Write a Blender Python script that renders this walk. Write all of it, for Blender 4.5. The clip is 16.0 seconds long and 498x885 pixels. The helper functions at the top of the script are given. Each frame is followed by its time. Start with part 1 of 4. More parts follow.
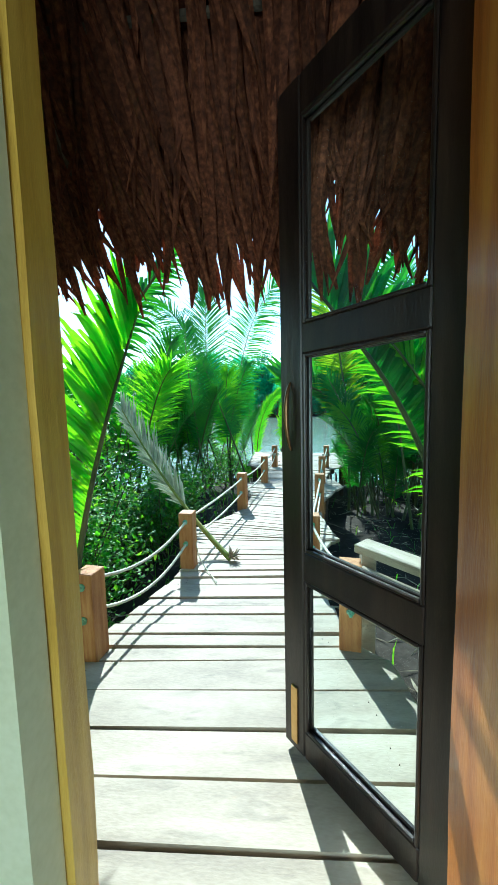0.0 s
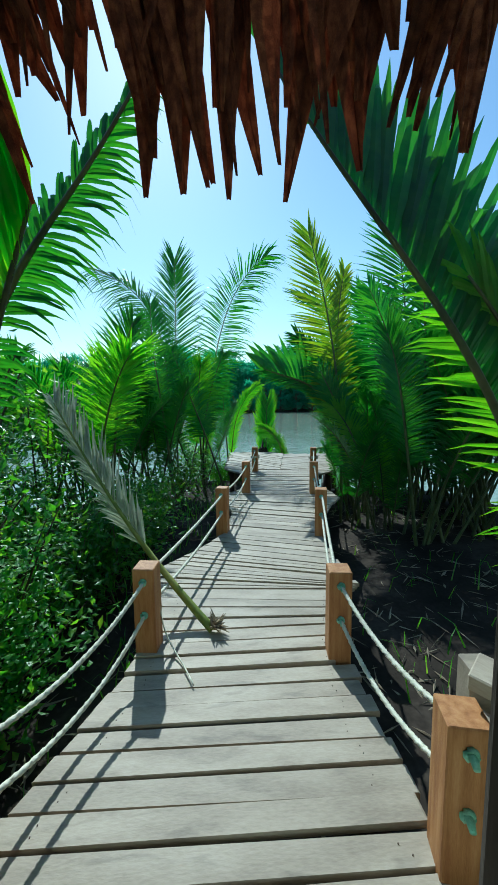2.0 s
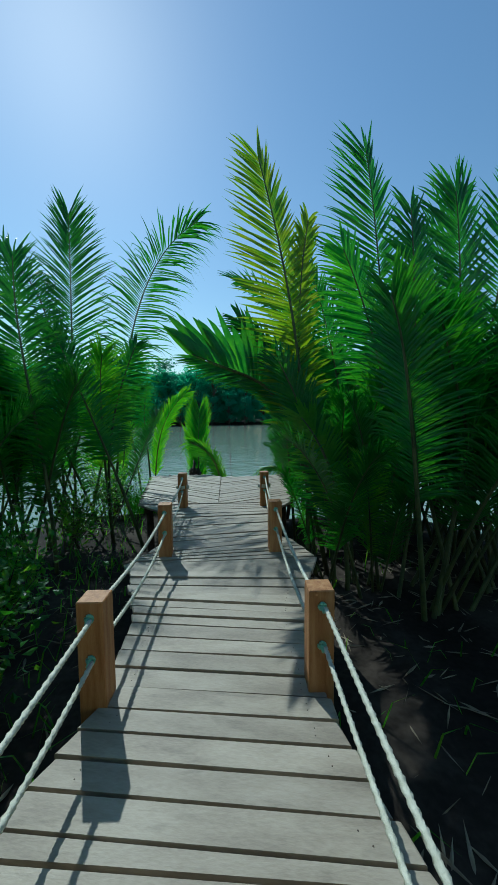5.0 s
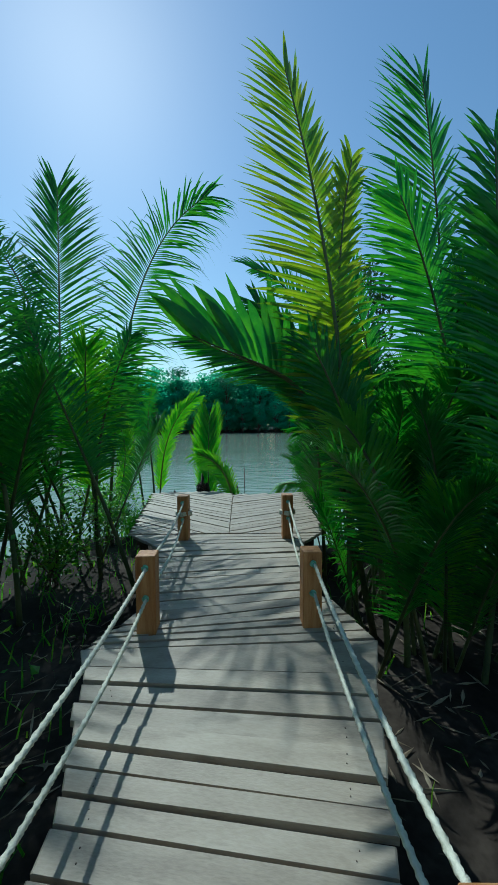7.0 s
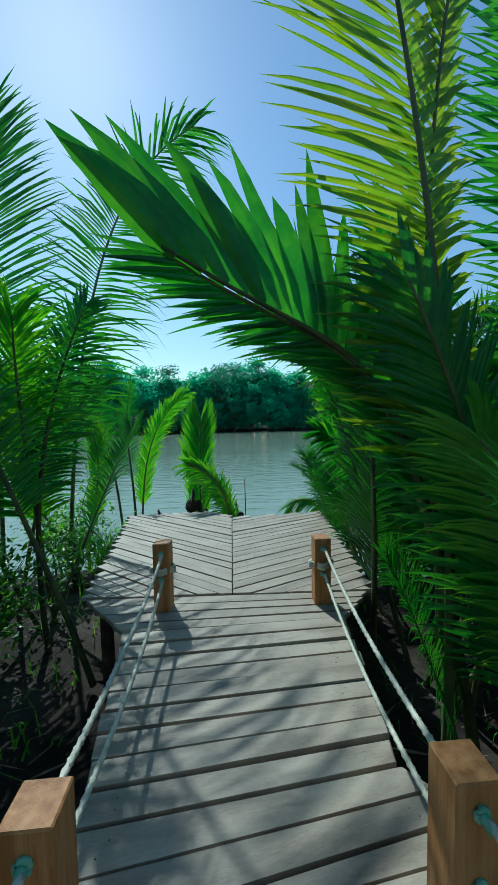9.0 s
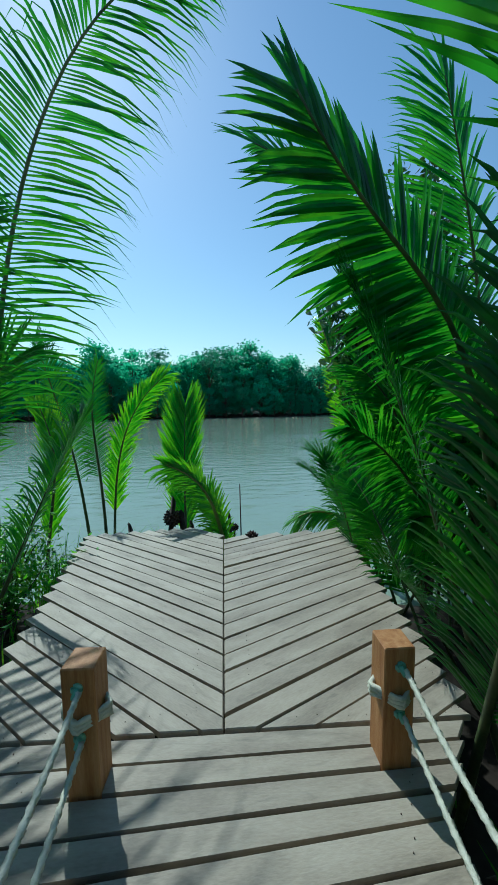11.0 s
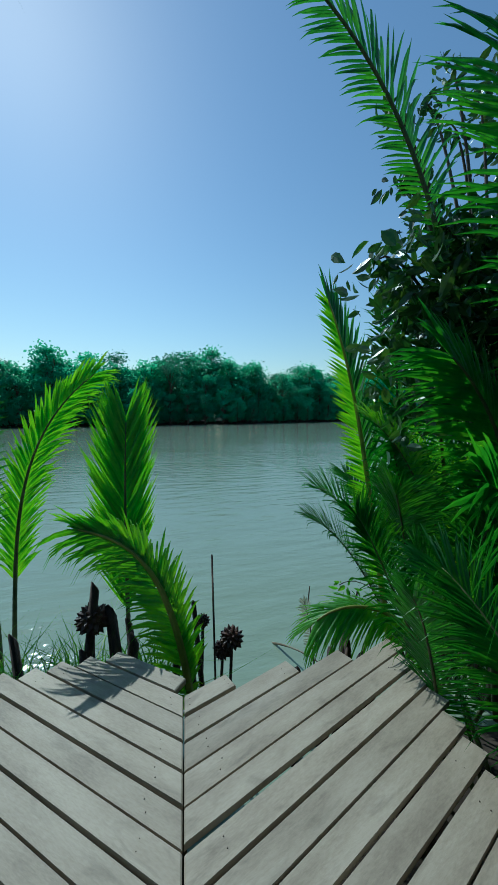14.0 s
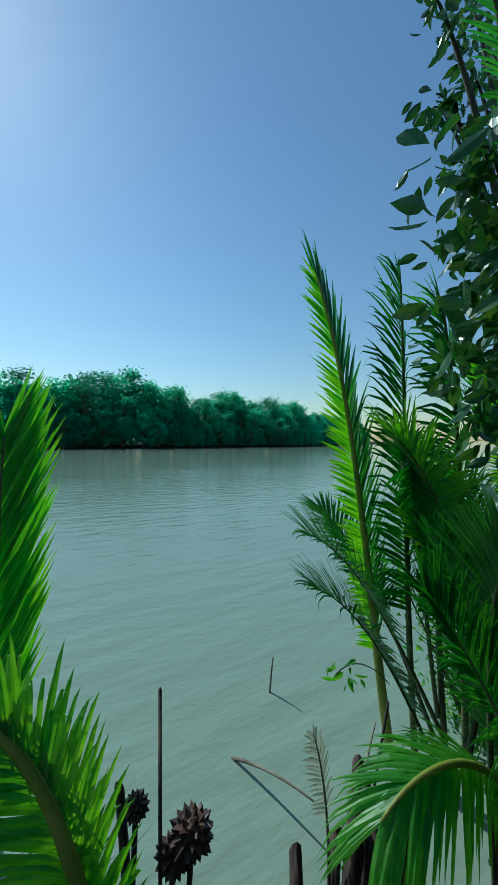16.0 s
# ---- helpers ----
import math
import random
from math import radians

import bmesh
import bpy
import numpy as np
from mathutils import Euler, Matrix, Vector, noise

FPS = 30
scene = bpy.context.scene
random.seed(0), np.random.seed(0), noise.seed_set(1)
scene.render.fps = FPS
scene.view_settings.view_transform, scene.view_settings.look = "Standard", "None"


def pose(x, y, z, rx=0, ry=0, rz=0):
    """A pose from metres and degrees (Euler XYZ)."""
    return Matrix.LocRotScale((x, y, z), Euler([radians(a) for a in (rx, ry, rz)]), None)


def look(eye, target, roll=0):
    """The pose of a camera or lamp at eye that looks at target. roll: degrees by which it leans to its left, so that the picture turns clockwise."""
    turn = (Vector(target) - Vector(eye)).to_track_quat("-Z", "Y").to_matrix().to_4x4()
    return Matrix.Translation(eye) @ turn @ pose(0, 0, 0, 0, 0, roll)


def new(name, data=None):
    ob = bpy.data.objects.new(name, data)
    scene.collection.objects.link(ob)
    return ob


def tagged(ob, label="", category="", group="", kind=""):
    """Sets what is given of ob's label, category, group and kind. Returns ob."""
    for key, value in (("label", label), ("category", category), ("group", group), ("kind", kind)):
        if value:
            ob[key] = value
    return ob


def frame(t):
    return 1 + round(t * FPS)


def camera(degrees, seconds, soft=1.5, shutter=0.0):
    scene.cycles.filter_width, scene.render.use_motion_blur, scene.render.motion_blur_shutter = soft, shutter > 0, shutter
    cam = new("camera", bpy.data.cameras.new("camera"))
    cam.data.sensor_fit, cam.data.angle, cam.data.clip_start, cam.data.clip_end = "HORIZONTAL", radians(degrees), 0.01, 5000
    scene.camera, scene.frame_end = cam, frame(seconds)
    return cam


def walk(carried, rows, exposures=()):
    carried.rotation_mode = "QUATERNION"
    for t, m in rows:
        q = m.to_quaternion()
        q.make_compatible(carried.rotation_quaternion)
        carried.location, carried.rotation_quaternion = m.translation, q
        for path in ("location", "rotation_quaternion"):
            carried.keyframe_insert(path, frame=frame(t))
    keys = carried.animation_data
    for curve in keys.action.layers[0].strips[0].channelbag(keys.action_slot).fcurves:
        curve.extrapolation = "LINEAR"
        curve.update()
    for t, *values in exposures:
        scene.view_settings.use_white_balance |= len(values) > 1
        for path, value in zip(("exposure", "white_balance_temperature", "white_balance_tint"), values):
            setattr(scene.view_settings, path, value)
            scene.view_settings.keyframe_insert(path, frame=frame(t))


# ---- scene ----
cam = camera(70.0, 16.0)
PATH = [
    (0, (0.802, 0.578, 1.225), (0.601, 2.559, 1.035), -1.3),
    (0.5, (0.724, 0.819, 1.264), (0.544, 2.800, 1.051), -0.3),
    (1, (0.687, 1.094, 1.263), (0.527, 3.076, 1.045), -0.1),
    (1.5, (0.650, 1.299, 1.281), (0.526, 3.284, 1.067), -0.3),
    (2, (0.595, 1.510, 1.239), (0.559, 3.498, 1.021), -0.7),
    (2.5, (0.558, 1.793, 1.204), (0.641, 3.780, 0.995), -1.3),
    (3, (0.560, 2.052, 1.208), (0.733, 4.036, 1.022), -1.0),
    (3.5, (0.637, 2.402, 1.155), (0.860, 4.383, 0.995), -2.9),
    (4, (0.655, 2.626, 1.172), (0.925, 4.602, 1.024), -2.3),
    (4.2, (0.655, 2.795, 1.146), (0.964, 4.765, 0.993), -1.9),
    (6.3, (0.698, 4.002, 1.215), (1.003, 5.974, 1.083), 1.3),
    (6.5, (0.74, 4.093, 1.184), (1.009, 6.072, 1.076), 0.6),
    (7, (0.768, 4.374, 1.162), (1.036, 6.354, 1.058), -0.3),
    (7.5, (0.797, 4.68, 1.174), (1.071, 6.659, 1.071), -0.7),
    (8, (0.767, 4.984, 1.204), (1.04, 6.962, 1.105), -1.1),
    (8.5, (0.806, 5.292, 1.206), (1.086, 7.269, 1.1), -1.5),
    (9, (0.795, 5.645, 1.216), (1.11, 7.616, 1.105), -0.9),
    (9.2, (0.834, 5.774, 1.208), (1.127, 7.749, 1.097), -0.8),
    (11.3, (0.961, 7.008, 1.26), (1.33, 8.963, 1.061), -0.7),
    (11.5, (0.989, 7.125, 1.247), (1.364, 9.081, 1.058), -0.8),
    (12, (1.024, 7.412, 1.273), (1.423, 9.364, 1.1), -0.6),
    (12.5, (1.03, 7.696, 1.3), (1.463, 9.642, 1.133), 0.1),
    (13, (1.094, 8.006, 1.293), (1.566, 9.942, 1.122), 0.5),
    (13.5, (1.109, 8.283, 1.317), (1.628, 10.207, 1.145), 0.3),
    (14, (1.131, 8.528, 1.335), (1.696, 10.441, 1.177), -0.3),
    (14.5, (1.2, 8.842, 1.318), (1.826, 10.737, 1.187), -0.7),
    (15, (1.218, 9.139, 1.343), (1.922, 11.009, 1.244), -0.9),
    (15.5, (1.202, 9.362, 1.3), (2.022, 11.186, 1.248), 0.1),
    (16, (1.218, 9.654, 1.251), (2.187, 11.403, 1.236), 0.6),
]
EXPOSURES = [(t, stops, 5200, -6) for t, stops in ((0, 1.5), (0.5, 0.9), (1.0, 0.62), (1.5, 0.58), (2.0, 0.45), (2.6, 0.2), (3.5, -0.12), (7, -0.05), (8.5, 0.1), (11.5, 0.02), (13, -0.2), (16, -0.15))]
walk(cam, [(t, look(eye, target, roll)) for t, eye, target, roll in PATH], EXPOSURES)

# world: low haze, sun high ahead of the walk
SUN_DIR = Vector((-0.20, 0.69, 0.69)).normalized()
world = bpy.data.worlds.new("sky")
scene.world = world
world.use_nodes = True
wn = world.node_tree
sky = wn.nodes.new("ShaderNodeTexSky")
sky.sky_type = "NISHITA"
sky.sun_disc = False
sky.sun_elevation = math.asin(SUN_DIR.z)
sky.sun_rotation = math.atan2(SUN_DIR.x, SUN_DIR.y)
sky.air_density, sky.dust_density, sky.ozone_density = 1.45, 0.3, 2.0
wn.nodes["Background"].inputs["Strength"].default_value = 0.10
wn.links.new(sky.outputs[0], wn.nodes["Background"].inputs["Color"])
sun = new("sun", bpy.data.lights.new("sun", "SUN"))
sun.data.energy, sun.data.angle, sun.data.color = 3.6, radians(0.6), (1.0, 0.95, 0.87)
sun.matrix_world = look((0, 0, 30), Vector((0, 0, 30)) - SUN_DIR)

back = bpy.data.lights.new("rear_fill", "AREA")  # added fill lamp in an assumed, unseen rear opening, in place of sky light
back.shape, back.size, back.size_y, back.energy, back.color = "RECTANGLE", 2.1, 2.0, 26, (0.95, 1.0, 0.92)
new("rear_fill", back).matrix_world = look((0.79, -2.15, 1.05), (0.79, 0, 1.05))


# ---- materials ----
def rgba(c):
    return (*c, 1.0)


def material(name, ramp, scale=8.0, stretch=(1, 1, 1), fine=60.0, rough=0.7, bump=0.25, vary=0.15, spec=0.4, glow=None, thin=0.0):
    """Two scales of noise through a colour ramp, fine relief, a shift per object; thin: share of light let through leaves."""
    m = bpy.data.materials.new(name)
    m.use_nodes = True
    t = m.node_tree
    n, link = t.nodes, t.links.new
    bsdf = n["Principled BSDF"]
    bsdf.inputs["Roughness"].default_value = rough
    bsdf.inputs["Specular IOR Level"].default_value = spec
    co = n.new("ShaderNodeTexCoord")
    mp = n.new("ShaderNodeMapping")
    mp.inputs["Scale"].default_value = stretch
    info = n.new("ShaderNodeObjectInfo")
    shift = n.new("ShaderNodeVectorMath")
    shift.operation = "MULTIPLY_ADD"
    shift.inputs[1].default_value = (13.0, 7.0, 5.0)
    link(info.outputs["Random"], shift.inputs[0])
    link(co.outputs["Object"], shift.inputs[2])
    link(shift.outputs[0], mp.inputs["Vector"])
    big = n.new("ShaderNodeTexNoise")
    big.inputs["Scale"].default_value, big.inputs["Detail"].default_value = scale, 4.0
    small = n.new("ShaderNodeTexNoise")
    small.inputs["Scale"].default_value, small.inputs["Detail"].default_value = fine, 3.0
    for node in (big, small):
        link(mp.outputs[0], node.inputs["Vector"])
    mix = n.new("ShaderNodeMath")
    mix.operation = "MULTIPLY_ADD"
    mix.inputs[1].default_value = 0.35
    link(small.outputs[0], mix.inputs[0])
    sub = n.new("ShaderNodeMath")
    sub.operation = "SUBTRACT"
    sub.inputs[1].default_value = 0.17
    link(big.outputs[0], sub.inputs[0])
    link(sub.outputs[0], mix.inputs[2])
    cr = n.new("ShaderNodeValToRGB")
    el = cr.color_ramp.elements
    el[0].position, el[0].color = 0.3, rgba(ramp[0])
    el[1].position, el[1].color = 0.7, rgba(ramp[-1])
    for i, c in enumerate(ramp[1:-1]):
        e = el.new(0.3 + 0.4 * (i + 1) / (len(ramp) - 1))
        e.color = rgba(c)
    link(mix.outputs[0], cr.inputs[0])
    hsv = n.new("ShaderNodeHueSaturation")
    rng = n.new("ShaderNodeMapRange")
    rng.inputs["To Min"].default_value, rng.inputs["To Max"].default_value = 1 - vary, 1 + vary
    link(info.outputs["Random"], rng.inputs["Value"])
    link(rng.outputs[0], hsv.inputs["Value"])
    link(cr.outputs[0], hsv.inputs["Color"])
    link(hsv.outputs[0], bsdf.inputs["Base Color"])
    bp = n.new("ShaderNodeBump")
    bp.inputs["Strength"].default_value, bp.inputs["Distance"].default_value = bump, 0.01
    link(mix.outputs[0], bp.inputs["Height"])
    link(bp.outputs[0], bsdf.inputs["Normal"])
    if thin:
        tr = n.new("ShaderNodeBsdfTranslucent")
        warm = n.new("ShaderNodeHueSaturation")
        warm.inputs["Hue"].default_value, warm.inputs["Saturation"].default_value, warm.inputs["Value"].default_value = 0.485, 1.1, 2.8
        link(hsv.outputs[0], warm.inputs["Color"])
        link(warm.outputs[0], tr.inputs["Color"])
        ms = n.new("ShaderNodeMixShader")
        ms.inputs[0].default_value = thin
        link(bsdf.outputs[0], ms.inputs[1])
        link(tr.outputs[0], ms.inputs[2])
        link(ms.outputs[0], n["Material Output"].inputs["Surface"])
    return m


WOOD_GRAIN = (1.2, 14, 14)
M_PLANK = material("weathered plank", [(0.25, 0.205, 0.15), (0.34, 0.285, 0.21), (0.41, 0.35, 0.265)], 2.6, (1.0, 3.5, 3.5), 45, 0.62, 0.25, 0.10, 0.35)
# dark knots, smudges and dried water marks on the planks
pt = M_PLANK.node_tree
stain = pt.nodes.new("ShaderNodeTexNoise")
stain.inputs["Scale"].default_value, stain.inputs["Detail"].default_value, stain.inputs["Distortion"].default_value = 5.0, 7.0, 0.6
mark = pt.nodes.new("ShaderNodeMapRange")
for socket, value in (("From Min", 0.57), ("From Max", 0.72), ("To Min", 1.0), ("To Max", 0.72)):
    mark.inputs[socket].default_value = value
tone = pt.nodes.new("ShaderNodeMix")
tone.data_type, tone.blend_type = "RGBA", "MULTIPLY"
tone.inputs[0].default_value = 1.0
paint = pt.nodes["Principled BSDF"].inputs["Base Color"]
pt.links.new(pt.nodes["Mapping"].outputs[0], stain.inputs["Vector"])
pt.links.new(stain.outputs[0], mark.inputs["Value"])
pt.links.new(paint.links[0].from_socket, tone.inputs[6])
pt.links.new(mark.outputs[0], tone.inputs[7])
pt.links.new(tone.outputs[2], paint)
M_EDGE = material("dark timber", [(0.05, 0.035, 0.025), (0.12, 0.08, 0.055)], 4, (3, 3, 3), 40, 0.85, 0.4)
M_POST = material("post wood", [(0.26, 0.10, 0.025), (0.37, 0.165, 0.05), (0.45, 0.23, 0.085)], 4, (10, 10, 0.8), 50, 0.6, 0.3, 0.1)
M_ROPE = material("pale rope", [(0.50, 0.48, 0.36), (0.68, 0.66, 0.52)], 30, (1, 1, 1), 200, 0.8, 0.5, 0.05)
M_KNOT = material("turquoise rope", [(0.16, 0.38, 0.24), (0.30, 0.52, 0.36)], 40, (1, 1, 1), 200, 0.7, 0.5, 0.05)
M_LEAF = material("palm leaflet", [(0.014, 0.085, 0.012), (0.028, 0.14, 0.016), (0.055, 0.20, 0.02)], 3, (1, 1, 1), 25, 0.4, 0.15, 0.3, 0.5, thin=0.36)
M_LEAF_Y = material("yellowing leaflet", [(0.05, 0.14, 0.012), (0.10, 0.18, 0.016), (0.15, 0.20, 0.02)], 3, (1, 1, 1), 25, 0.42, 0.15, 0.15, 0.5, thin=0.5)
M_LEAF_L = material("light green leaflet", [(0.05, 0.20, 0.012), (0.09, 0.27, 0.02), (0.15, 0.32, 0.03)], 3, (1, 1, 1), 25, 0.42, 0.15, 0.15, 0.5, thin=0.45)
M_LEAF_D = material("dry leaflet", [(0.16, 0.20, 0.12), (0.30, 0.33, 0.24), (0.42, 0.42, 0.32)], 4, (1, 1, 1), 40, 0.6, 0.3, 0.15, 0.3, thin=0.2)
M_STALK = material("palm stalk", [(0.035, 0.05, 0.02), (0.08, 0.10, 0.03), (0.12, 0.12, 0.045)], 4, (1, 1, 1), 40, 0.55, 0.3, 0.3)
M_STALK_G = material("green stalk", [(0.14, 0.19, 0.02), (0.24, 0.27, 0.035), (0.33, 0.31, 0.07)], 4, (1, 1, 1), 40, 0.5, 0.3, 0.2)
M_DARKSTALK = material("rotting stub", [(0.015, 0.010, 0.008), (0.05, 0.03, 0.022), (0.10, 0.06, 0.04)], 8, (4, 4, 1), 60, 0.75, 0.6, 0.3)
M_BUSH = material("mangrove leaf", [(0.025, 0.10, 0.012), (0.055, 0.19, 0.02), (0.14, 0.25, 0.03)], 5, (1, 1, 1), 40, 0.4, 0.15, 0.25, 0.5, thin=0.45)
# mangrove leaf colours roughly halved; the crown's shade is put into the colour
M_BROADLEAF = material("shade-toned broad leaf", [(0.012, 0.05, 0.012), (0.025, 0.085, 0.016), (0.06, 0.12, 0.02)], 5, (1, 1, 1), 40, 0.35, 0.15, 0.25, 0.5, thin=0.18)
# lighter, bluer green: haze over the river is put into the base colour
M_FARLEAF = material("hazy far foliage", [(0.04, 0.16, 0.10), (0.06, 0.21, 0.13), (0.08, 0.25, 0.14)], 0.3, (1, 1, 1), 2, 0.7, 0.2, 0.2, 0.2, thin=0.6)
M_BARK = material("bark", [(0.04, 0.03, 0.02), (0.11, 0.085, 0.06)], 6, (3, 3, 1), 50, 0.85, 0.6, 0.2)
M_MUD = material("mud", [(0.016, 0.013, 0.010), (0.032, 0.025, 0.019), (0.065, 0.052, 0.04)], 1.6, (1, 1, 1), 22, 0.9, 0.8, 0.0, 0.12)
M_LITTER = material("leaf litter", [(0.10, 0.07, 0.04), (0.24, 0.19, 0.12), (0.36, 0.32, 0.22)], 4, (1, 1, 1), 30, 0.8, 0.3, 0.3)
M_THATCH = material("dry thatch", [(0.035, 0.010, 0.005), (0.08, 0.025, 0.011), (0.15, 0.052, 0.022)], 5, (12, 12, 1.5), 60, 0.75, 0.5, 0.35, 0.2, thin=0.05)
M_DOOR = material("dark door wood", [(0.006, 0.0035, 0.003), (0.014, 0.008, 0.006), (0.026, 0.015, 0.010)], 4, (8, 8, 0.8), 60, 0.35, 0.2, 0.1, 0.5)
M_JAMB = material("varnished jamb", [(0.42, 0.24, 0.03), (0.54, 0.33, 0.05), (0.64, 0.42, 0.08)], 3, (9, 9, 0.6), 60, 0.35, 0.2, 0.08, 0.5)
# daylight caught by the right jamb is put into its base as brighter orange
M_JAMB_R = material("red-brown jamb", [(0.34, 0.09, 0.015), (0.50, 0.17, 0.03), (0.62, 0.26, 0.05)], 3, (9, 9, 0.6), 60, 0.3, 0.2, 0.08, 0.5)
M_WALL = material("pale wall", [(0.52, 0.52, 0.34), (0.60, 0.60, 0.42), (0.66, 0.66, 0.50)], 2, (1, 1, 1), 60, 0.7, 0.1, 0.0)
M_CONE = material("nipa fruit", [(0.02, 0.010, 0.008), (0.06, 0.028, 0.018), (0.11, 0.05, 0.03)], 12, (1, 1, 1), 60, 0.5, 0.5, 0.2)
M_BRASS = material("worn brass", [(0.55, 0.33, 0.10), (0.72, 0.48, 0.18)], 10, (1, 1, 1), 90, 0.35, 0.1, 0.0)
M_BRASS.node_tree.nodes["Principled BSDF"].inputs["Metallic"].default_value = 0.9
M_STEEL = material("bronze handle", [(0.16, 0.09, 0.04), (0.30, 0.18, 0.09)], 10, (1, 1, 1), 90, 0.3, 0.1, 0.0)
M_STEEL.node_tree.nodes["Principled BSDF"].inputs["Metallic"].default_value = 0.9

M_GLASS = bpy.data.materials.new("tinted pane")
M_GLASS.use_nodes = True
g = M_GLASS.node_tree.nodes["Principled BSDF"]
g.inputs["Base Color"].default_value = (0.90, 1.0, 0.99, 1)
g.inputs["Roughness"].default_value = 0.02
g.inputs["Transmission Weight"].default_value = 1.0
g.inputs["IOR"].default_value = 1.1

M_WATER = bpy.data.materials.new("river water")
M_WATER.use_nodes = True
wt = M_WATER.node_tree
wb = wt.nodes["Principled BSDF"]
wb.inputs["Base Color"].default_value = (0.24, 0.30, 0.22, 1)
wb.inputs["Roughness"].default_value = 0.08
wb.inputs["IOR"].default_value = 1.33
co = wt.nodes.new("ShaderNodeTexCoord")
mp = wt.nodes.new("ShaderNodeMapping")
mp.inputs["Scale"].default_value = (0.5, 1.3, 1)
wt.links.new(co.outputs["Object"], mp.inputs["Vector"])
n1 = wt.nodes.new("ShaderNodeTexNoise")
n1.inputs["Scale"].default_value, n1.inputs["Detail"].default_value = 2.2, 5
n2 = wt.nodes.new("ShaderNodeTexNoise")
n2.inputs["Scale"].default_value = 0.12
wt.links.new(mp.outputs[0], n1.inputs["Vector"])
wt.links.new(mp.outputs[0], n2.inputs["Vector"])
mul = wt.nodes.new("ShaderNodeMath")
mul.operation = "MULTIPLY"
wt.links.new(n1.outputs[0], mul.inputs[0])
wt.links.new(n2.outputs[0], mul.inputs[1])
bp = wt.nodes.new("ShaderNodeBump")
bp.inputs["Strength"].default_value, bp.inputs["Distance"].default_value = 0.4, 0.2
wt.links.new(mul.outputs[0], bp.inputs["Height"])
wt.links.new(bp.outputs[0], wb.inputs["Normal"])


# ---- mesh helpers ----
def mesh(name, verts, faces, mat, smooth=False):
    me = bpy.data.meshes.new(name)
    me.from_pydata([tuple(v) for v in verts], [], faces)
    me.materials.append(mat)
    if smooth:
        me.polygons.foreach_set("use_smooth", [True] * len(me.polygons))
    me.update()
    return me


def thing(name, label, category, group="", kind="", at=(0, 0, 0)):
    ob = new(name)
    ob.empty_display_size = 0.1
    ob.location = at
    return tagged(ob, label, category, group, kind)


def child(name, me, parent, label="", m=None):
    ob = new(name, me)
    ob.parent = parent
    if m is not None:
        ob.matrix_basis = m
    if label:
        ob["label"] = label
    return ob


def prism(outline, z0, z1, chamfer=0.006):
    """Verts and faces of a flat piece with a chamfered upper edge."""
    c = sum((Vector(p) for p in outline), Vector((0, 0))) / len(outline)
    n = len(outline)
    v = [(p[0], p[1], z0) for p in outline] + [(p[0], p[1], z1 - chamfer) for p in outline]
    for p in outline:
        d = c - Vector(p)
        q = Vector(p) + d.normalized() * min(chamfer * 1.5, d.length * 0.4)
        v.append((q.x, q.y, z1))
    f = [tuple(range(n - 1, -1, -1)), tuple(range(2 * n, 3 * n))]
    for k in (0, n):
        f += [(k + i, k + (i + 1) % n, k + n + (i + 1) % n, k + n + i) for i in range(n)]
    return v, f


def box(x0, x1, y0, y1, z0, z1, ch=0.004):
    """A box with chamfered long edges all round its top and bottom."""
    bm = bmesh.new()
    bmesh.ops.create_cube(bm, size=1)
    for v in bm.verts:
        v.co = Vector(((x0 + x1) / 2 + v.co.x * (x1 - x0), (y0 + y1) / 2 + v.co.y * (y1 - y0), (z0 + z1) / 2 + v.co.z * (z1 - z0)))
    if ch:
        bmesh.ops.bevel(bm, geom=bm.edges[:], offset=ch, segments=1, affect="EDGES")
    v = [tuple(q.co) for q in bm.verts]
    bm.verts.index_update()
    f = [tuple(q.index for q in p.verts) for p in bm.faces]
    bm.free()
    return v, f


def joined(pieces):
    v, f = [], []
    for pv, pf in pieces:
        k = len(v)
        v += [tuple(q) for q in pv]
        f += [tuple(i + k for i in q) for q in pf]
    return v, f


def tube(points, radius, sides=8, lobes=0, turns=0.0):
    """A tube along points; radius a number or one per point; lobes and turns twist a stranded rope."""
    pts = [Vector(p) for p in points]
    v, f = [], []
    run = 0.0
    up = Vector((0.3, 0.2, 1)).normalized()
    for i, p in enumerate(pts):
        t = (pts[min(i + 1, len(pts) - 1)] - pts[max(i - 1, 0)]).normalized()
        if abs(t.dot(up)) > 0.95:
            up = Vector((1, 0.1, 0)).normalized()
        a = t.cross(up).normalized()
        b = t.cross(a)
        run += (p - pts[max(i - 1, 0)]).length
        r = radius[i] if isinstance(radius, (list, tuple)) else radius
        for k in range(sides):
            w = 2 * math.pi * k / sides
            rr = r * (1 + (0.33 * math.cos(lobes * (w + turns * run)) if lobes else 0))
            v.append(p + (a * math.cos(w) + b * math.sin(w)) * rr)
    for i in range(len(pts) - 1):
        for k in range(sides):
            q = i * sides
            f.append((q + k, q + (k + 1) % sides, q + sides + (k + 1) % sides, q + sides + k))
    f.append(tuple(range(sides - 1, -1, -1)))
    f.append(tuple(range(len(v) - sides, len(v))))
    return v, f


def bezier(pts, n):
    pts = [Vector(p) for p in pts]
    out = []
    for i in range(n):
        t = i / (n - 1)
        q = pts
        while len(q) > 1:
            q = [a.lerp(b, t) for a, b in zip(q, q[1:])]
        out.append(q[0])
    return out


